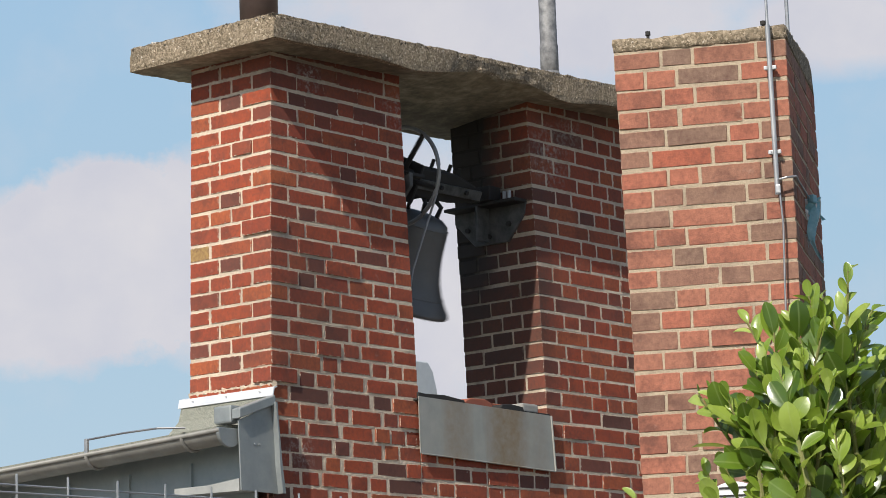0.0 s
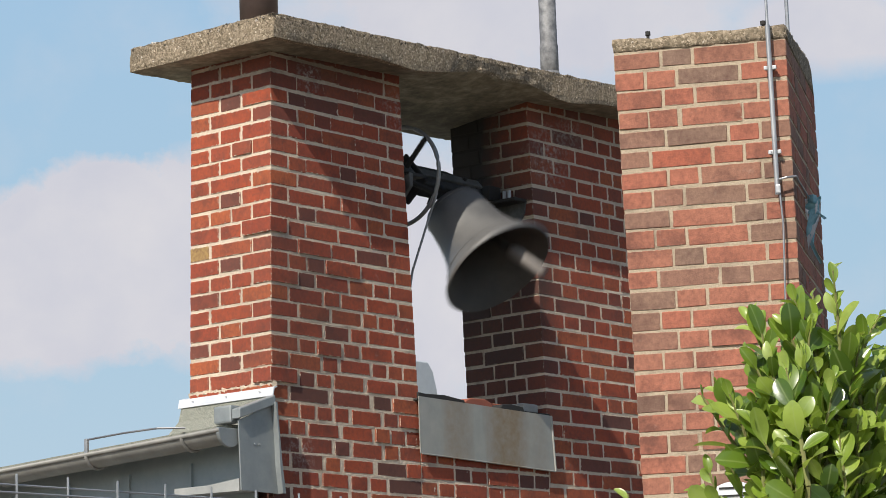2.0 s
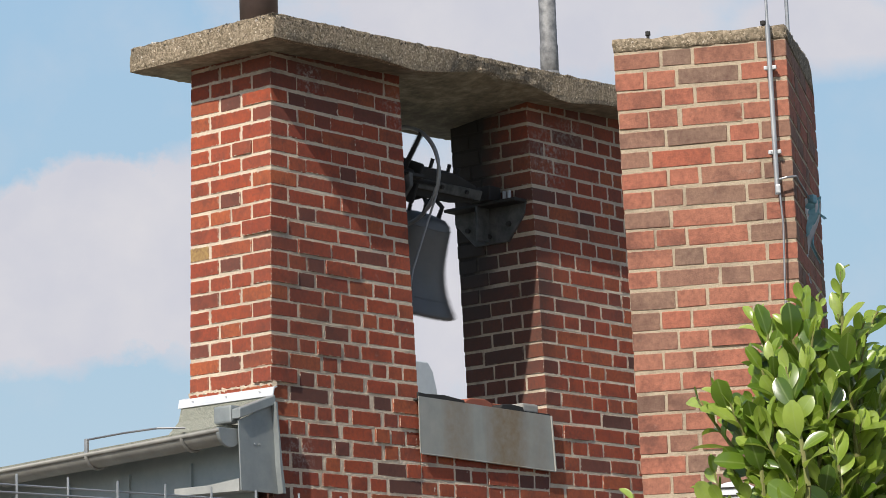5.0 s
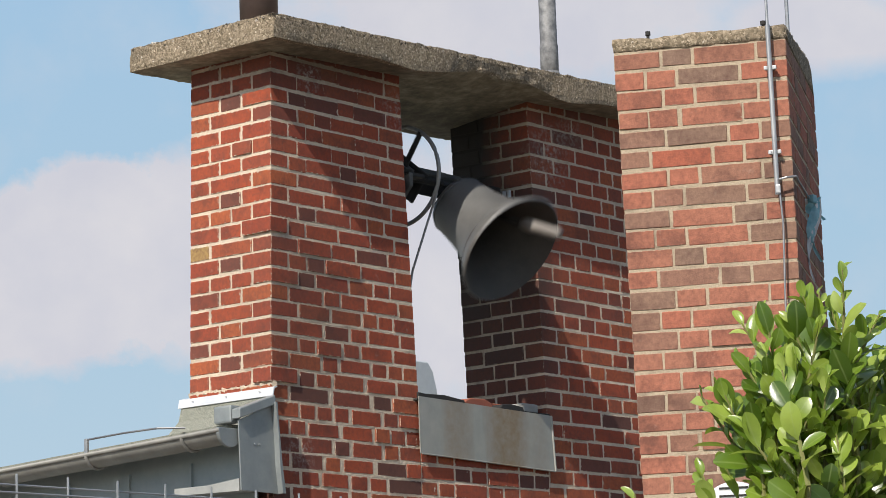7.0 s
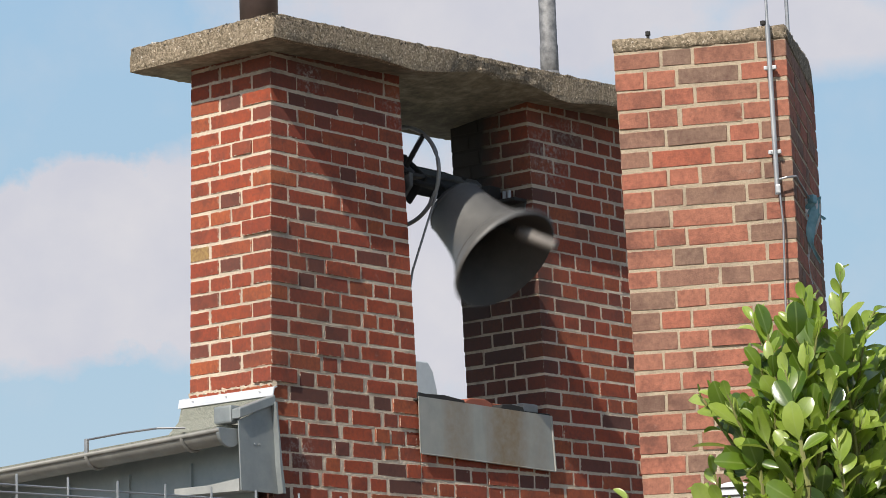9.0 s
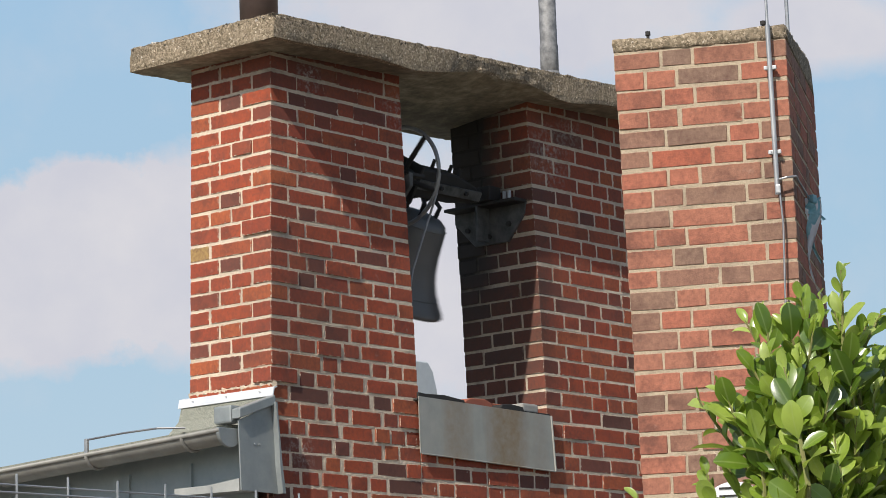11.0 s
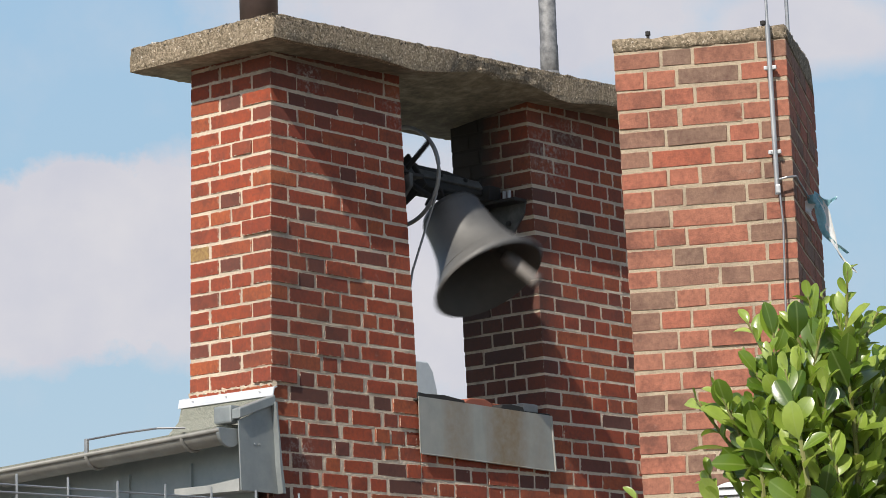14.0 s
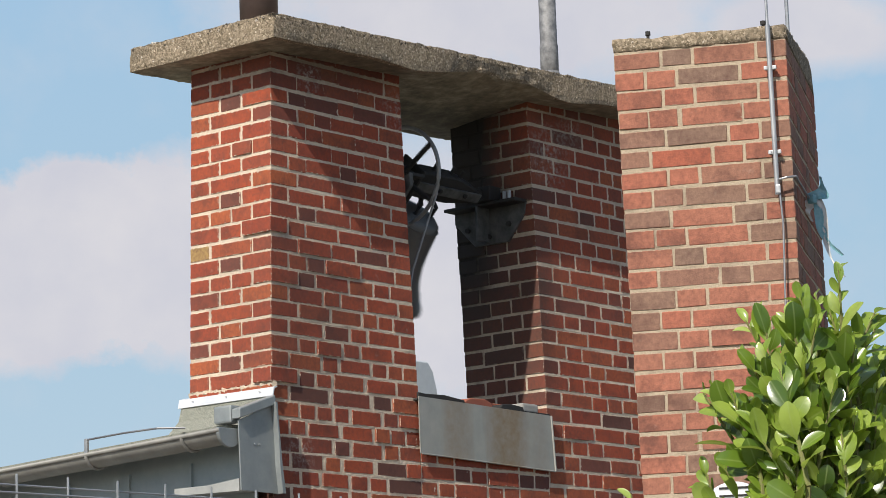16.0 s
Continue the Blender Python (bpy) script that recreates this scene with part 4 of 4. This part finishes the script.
def louvre_hood():
    h = thing("louvre_hood", "small white louvred vent hood beside the chimney", "vent", "", pose(CH.x, CH.y, 0, 0, 0, CH_TURN))
    # a domed white hood with dark slots, on a post
    cy, cz, r = 0.255, 2.46, 0.105
    arc = [(cy + r * math.cos(a), cz + r * 0.75 * math.sin(a)) for a in (math.pi * j / 14 for j in range(15))]
    part("hood", prism(arc + [(cy - r, cz - 0.1), (cy + r, cz - 0.1)], "x", -0.22, -0.02, 0.004), M_ALU, h, "white painted hood")
    for n in range(5):
        z = cz - 0.06 + 0.028 * n
        w = r * 0.8 if n < 3 else r * 0.5
        part("slot", boxed((-0.224, cy - w, z), (-0.2195, cy + w, z + 0.007)), M_IRON, h)
    part("post", boxed((-0.16, cy - 0.03, 0.0), (-0.10, cy + 0.03, cz - 0.1)), M_STEEL, h)


louvre_hood()


# ---- fence close by ----
def mesh_fence():
    f = thing("wire_mesh_fence", "grey welded wire mesh fence with upright wires", "fence")
    d = Vector((1.0, -0.022, 0)).normalized()
    o = Vector((-8.083, -7.102, 0))
    n = Vector((-d.y, d.x, 0))
    for i in range(-24, 40):
        p = o + d * (0.0478 * i)
        part("rod", tubed([p, p + Vector((0, 0, 1.804))], 0.0009, 6), M_STEEL, f)
    for z in [0.05 + 0.1 * i for i in range(18)] + [1.7905, 1.7965]:
        s = 1 if z > 1.795 else -1
        part("rail", tubed([o + d * -1.15 + n * 0.0025 * s + Vector((0, 0, z)), o + d * 1.9 + n * 0.0025 * s + Vector((0, 0, z))], 0.0008, 6), M_STEEL, f)


mesh_fence()


# ---- laurel bush ----
BUSH_D = 5.8
PX = BUSH_D / 5008.0
VIEW = look(EYE, AIM, -1.99)


def bush_point(x, y, back=0.0):
    """x, y in hundredths of the view, right and up of its middle, at the bush's distance."""
    return VIEW @ Vector((x * 100 * PX, y * 100 * PX, -BUSH_D - back))


def leaf_mesh(length, width, bend, fold, material):
    bm = bmesh.new()
    n = 10
    rows = []
    for i in range(n + 1):
        t = i / n
        if 0 < i < n:
            w = width * (math.sqrt(1 - ((t - 0.58) / 0.44) ** 2) if t > 0.58 else math.sin(math.pi / 2 * t / 0.58) ** 1.1)
        else:
            w = 0.0015 if i == 0 else width * 0.16
        y = length * t
        z = -bend * t * t
        rows.append([bm.verts.new((-w, y, z + fold * w)), bm.verts.new((0, y, z)), bm.verts.new((w, y, z + fold * w))])
    for a, b in zip(rows, rows[1:]):
        bm.faces.new((a[0], a[1], b[1], b[0]))
        bm.faces.new((a[1], a[2], b[2], b[1]))
    return mesh_of(bm, material, True)


LEAF_SHAPES = ((0.088, 0.022, 0.014, 0.35), (0.078, 0.024, 0.020, 0.15), (0.072, 0.0185, 0.006, 0.55), (0.086, 0.027, 0.030, 0.2), (0.084, 0.020, -0.016, 0.4))
LEAVES = [leaf_mesh(*a, M_LEAF) for a in LEAF_SHAPES]
YOUNG = [leaf_mesh(*a, M_LEAF_YOUNG) for a in ((0.074, 0.017, 0.022, 0.6), (0.068, 0.020, -0.016, 0.4), (0.056, 0.014, 0.026, 0.75))]


def leaf_turns(rng, axis, i, n):
    """How a leaf stands on its shoot: in spirals, steeper towards the tip."""
    t = i / max(1, n - 1)
    spin = i * 2.4 + rng.uniform(-0.4, 0.4)
    spread = (0.95 - 0.68 * t) + rng.uniform(-0.2, 0.25)
    up = axis.to_track_quat("Y", "Z").to_matrix().to_4x4()
    best = None
    for _ in range(2):
        # leaves turn their faces to the light
        m = up @ Matrix.Rotation(spin + rng.uniform(-0.3, 0.3), 4, "Y") @ Matrix.Rotation(spread + rng.uniform(-0.2, 0.2), 4, "X") @ Matrix.Rotation(rng.uniform(-1.3, 1.3), 4, "Y")
        light = (m.to_3x3() @ Vector((0, 0, 1))).dot(SUN_DIR)
        if best is None or abs(light) > best[0]:
            best = (abs(light), m if light > 0 else m @ Matrix.Rotation(math.pi, 4, "Y"))
    return best[1]


# tips of the leading shoots: right, up, depth behind the front, lean, leaves
SHOOTS = ((7.04, -0.38, 0.0, 0.0, 7), (6.38, -0.86, 0.03, -0.12, 9), (6.7, -0.82, 0.06, 0.15, 8), (6.09, -1.15, 0.02, -0.05, 9), (5.69, -1.17, 0.0, -0.12, 8), (5.40, -1.27, 0.03, -0.4, 7),
          (6.99, -1.1, 0.06, 0.05, 9), (6.59, -1.41, -0.03, 0.0, 10), (6.99, -1.62, -0.06, 0.05, 10), (7.54, -1.36, 0.0, 0.3, 9), (7.77, -1.13, 0.06, 0.3, 8), (7.28, -1.7, -0.04, 0.15, 10),
          (5.40, -1.86, 0.0, -0.35, 8), (5.74, -1.84, -0.04, -0.12, 10), (5.95, -2.1, -0.08, -0.05, 11), (6.76, -2.2, -0.1, 0.0, 12), (6.3, -1.9, -0.05, 0.0, 11), (4.79, -2.46, 0.0, -0.5, 9),
          (4.98, -2.57, -0.03, -0.15, 9), (4.56, -2.62, 0.04, -0.7, 7), (5.43, -2.64, -0.05, -0.12, 10), (5.78, -2.8, -0.08, -0.1, 11), (5.33, -3.05, -0.1, -0.35, 11), (6.05, -2.75, -0.1, -0.05, 12),
          (7.66, -2.46, 0.0, 0.25, 11), (7.23, -2.94, -0.08, 0.15, 12), (6.8, -3.2, -0.12, 0.05, 12), (7.75, -3.2, -0.04, 0.3, 12), (6.3, -3.4, -0.14, -0.05, 12), (5.85, -3.6, -0.1, -0.2, 11),
          (4.70, -3.95, 0.02, -0.3, 7), (5.07, -3.85, 0.0, 0.05, 7), (4.58, -4.2, 0.02, -0.55, 6), (5.45, -4.2, -0.05, -0.3, 9), (6.05, -4.1, -0.12, 0.0, 12), (6.75, -4.3, -0.14, 0.05, 13),
          (7.4, -4.0, -0.08, 0.2, 12), (3.35, -4.33, 0.0, -0.3, 4))


def laurel_bush():
    bush = thing("laurel_bush", "glossy green cherry laurel bush in full leaf", "bush")
    rng = random.Random(9)
    right, up = VIEW.to_3x3() @ Vector((1, 0, 0)), Vector((0, 0, 1))
    root = bush_point(6.5, -11.0)
    root.z = 0
    trunk = []
    branches = []
    for x, y, back, tilt, n in SHOOTS:
        tip = bush_point(x, y, back)
        axis = (up + right * tilt + Vector((rng.uniform(-0.25, 0.25), rng.uniform(-0.25, 0.25), 0))).normalized()
        base = tip - axis * 0.26
        b = new("branch", mesh_of(tubed([(0, 0, 0), axis * 0.13 + Vector((0.006, 0, 0)), axis * 0.26], [0.006, 0.0045, 0.002], 6), M_TWIG))
        b.parent = bush
        b.location = base
        branches.append((b, base, rng.uniform(0, 6.28), rng.uniform(0.8, 1.2)))
        n = round(n * 1.6)
        for i in range(n):
            t = (i + 0.6) / n
            lf = new("leaf", rng.choice(YOUNG if t > (0.45 if n < 12 else 0.82) else LEAVES))
            lf.parent = b
            s = rng.uniform(0.5, 0.98) * (1.0 - 0.3 * max(0, t - 0.8) / 0.2)
            lf.matrix_basis = Matrix.Translation(axis * 0.26 * (0.12 + 0.88 * t)) @ leaf_turns(rng, axis, i, n) @ Matrix.Diagonal((s, s, s, 1))
        mid = root.lerp(base, 0.55) + Vector((rng.uniform(-0.06, 0.06), rng.uniform(-0.06, 0.06), 0.1))
        trunk.append((root, mid, base))
    for a, m, e in trunk:
        part("stem", tubed([a, m, e], [0.02, 0.012, 0.006], 7), M_TWIG, bush)
    # the deeper foliage behind and below the leading shoots
    verts, faces = [], []
    shapes = [([v.co.copy() for v in l.vertices], [list(p.vertices) for p in l.polygons]) for l in LEAVES]
    for _ in range(3200):
        y = rng.uniform(-12.5, -2.1)
        left = 6.3 - 0.9 * min(1.0, (-y - 2.1) / 1.4) + (0.55 if -5.2 < y < -3.5 else 0.0) - (1.6 if y < -5.2 else 0.0)
        p = bush_point(rng.uniform(left, 8.3), y, 0.10 + abs(rng.gauss(0, 0.16)))
        if p.z < 0.05:
            continue
        m = Matrix.Translation(p) @ leaf_turns(rng, Vector((rng.uniform(-0.5, 0.5), rng.uniform(-0.5, 0.5), 1)).normalized(), rng.randrange(12), 12)
        vs, fs = rng.choice(shapes)
        k = len(verts)
        size = rng.uniform(0.5, 0.9)
        verts += [m @ (v * size) for v in vs]
        faces += [[i + k for i in f] for f in fs]
    data = bpy.data.meshes.new("foliage")
    data.from_pydata(verts, [], faces)
    data.materials.append(M_LEAF)
    crown = new("foliage", data)
    crown.parent = bush
    tagged(crown, "dense dark green inner foliage", "", "", "stuff")
    return branches


shoots = laurel_bush()


# ---- torn plastic bag ----
def torn_bag():
    b = thing("torn_plastic_bag", "torn teal plastic bag caught on the chimney wire, fluttering", "plastic bag", "", Matrix.Translation(ch(0.36, -0.03, 3.66)))
    made = []
    rng = random.Random(4)
    for name, w, l, mat in (("strip", 0.026, 0.24, M_BAG), ("strip", 0.018, 0.33, M_BAG_WHITE), ("flap", 0.036, 0.09, M_BAG), ("flap", 0.034, 0.085, M_BAG_WHITE)):
        bm = bmesh.new()
        n = 12
        front, backs = [], []
        for i in range(n + 1):
            t = i / n
            hw = w * (0.35 + 0.65 * math.sin(math.pi * min(1, t * 1.2 + 0.1))) * (1 - 0.5 * t)
            row = []
            for s in (-1, -0.3, 0.4, 1):
                q = Vector((s * hw, 0.02 * noise.noise(Vector((s * 2, t * 5, w * 90))), -l * t)) + Vector((0.02 * math.sin(t * 5 + w * 70), 0, 0))
                row.append(q)
            front.append([bm.verts.new(q) for q in row])
            backs.append([bm.verts.new(q + Vector((0, 0.0015, 0))) for q in row])
        for a, c in zip(front, front[1:]):
            for j in range(3):
                bm.faces.new((a[j], a[j + 1], c[j + 1], c[j]))
        for a, c in zip(backs, backs[1:]):
            for j in range(3):
                bm.faces.new((a[j], c[j], c[j + 1], a[j + 1]))
        made.append(part(name, bm, mat, b, "", True))
    part("knot", boxed((-0.015, -0.015, -0.02), (0.015, 0.015, 0.015), 0.008), M_BAG, b)
    return made


bag_parts = torn_bag()


# ---- movement ----
def motions():
    walk(backdrop, [(t, sky_pose(-0.036 * t)) for t in (0, 4, 8, 12, 16)])
    rows, rows_c = [], []
    for i in range(161):
        t = i * 0.1
        ph = 2 * math.pi * (t + 0.047 * math.exp(-t / 0.3) - 0.581) / 1.6447
        a = 62 * math.cos(ph) - 2.5 * math.cos(ph) * math.sin(ph) ** 2
        rows.append((t, Matrix.Translation(AXLE) @ pose(0, 0, 0, -a)))
        rel = 26 * math.tanh(1.8 * math.cos(ph - 0.2)) - 3
        rows_c.append((t, Matrix.Translation((0, 0, -0.205)) @ pose(0, 0, 0, -rel)))
    walk(swing, rows)
    walk(clapper, rows_c)
    for b, base, ph, k in shoots:
        walk(b, [(0.5 * i, Matrix.Translation(base) @ pose(0, 0, 0, 2.2 * k * math.sin(1.9 * 0.5 * i + ph), 2.6 * k * math.sin(1.3 * 0.5 * i + ph * 2), 0)) for i in range(33)])
    # the bag hangs still, a gust lifts it near the end
    gusts = ((0, 0), (13.6, 0), (13.85, -12), (14.0, -26), (14.15, -14), (14.4, 4), (14.7, 2), (15.0, 0), (15.4, -4), (15.6, -10), (15.8, -22), (16.0, -18))
    lift = ((-4, 1.0), (4, 1.15), (-14, 1.4), (28, 0.5))
    for n, p in enumerate(bag_parts):
        rows = []
        for i in range(81):
            t = 0.2 * i
            g = np.interp(t, [a for a, _ in gusts], [b for _, b in gusts])
            up = np.interp(t, [13.8, 14.5], [0.0, 1.0]) * (0, 0, -110, 0)[n]
            rows.append((t, pose(0.004 * n, 0, -0.012 * (n == 0), 5 * math.sin(2.1 * i + n), float(g) * lift[n][1] + lift[n][0] + float(up) + 2 * math.sin(1.3 * i + 2 * n), -51 + 9 * math.sin(0.9 * i + n))))
        walk(p, rows)


motions()
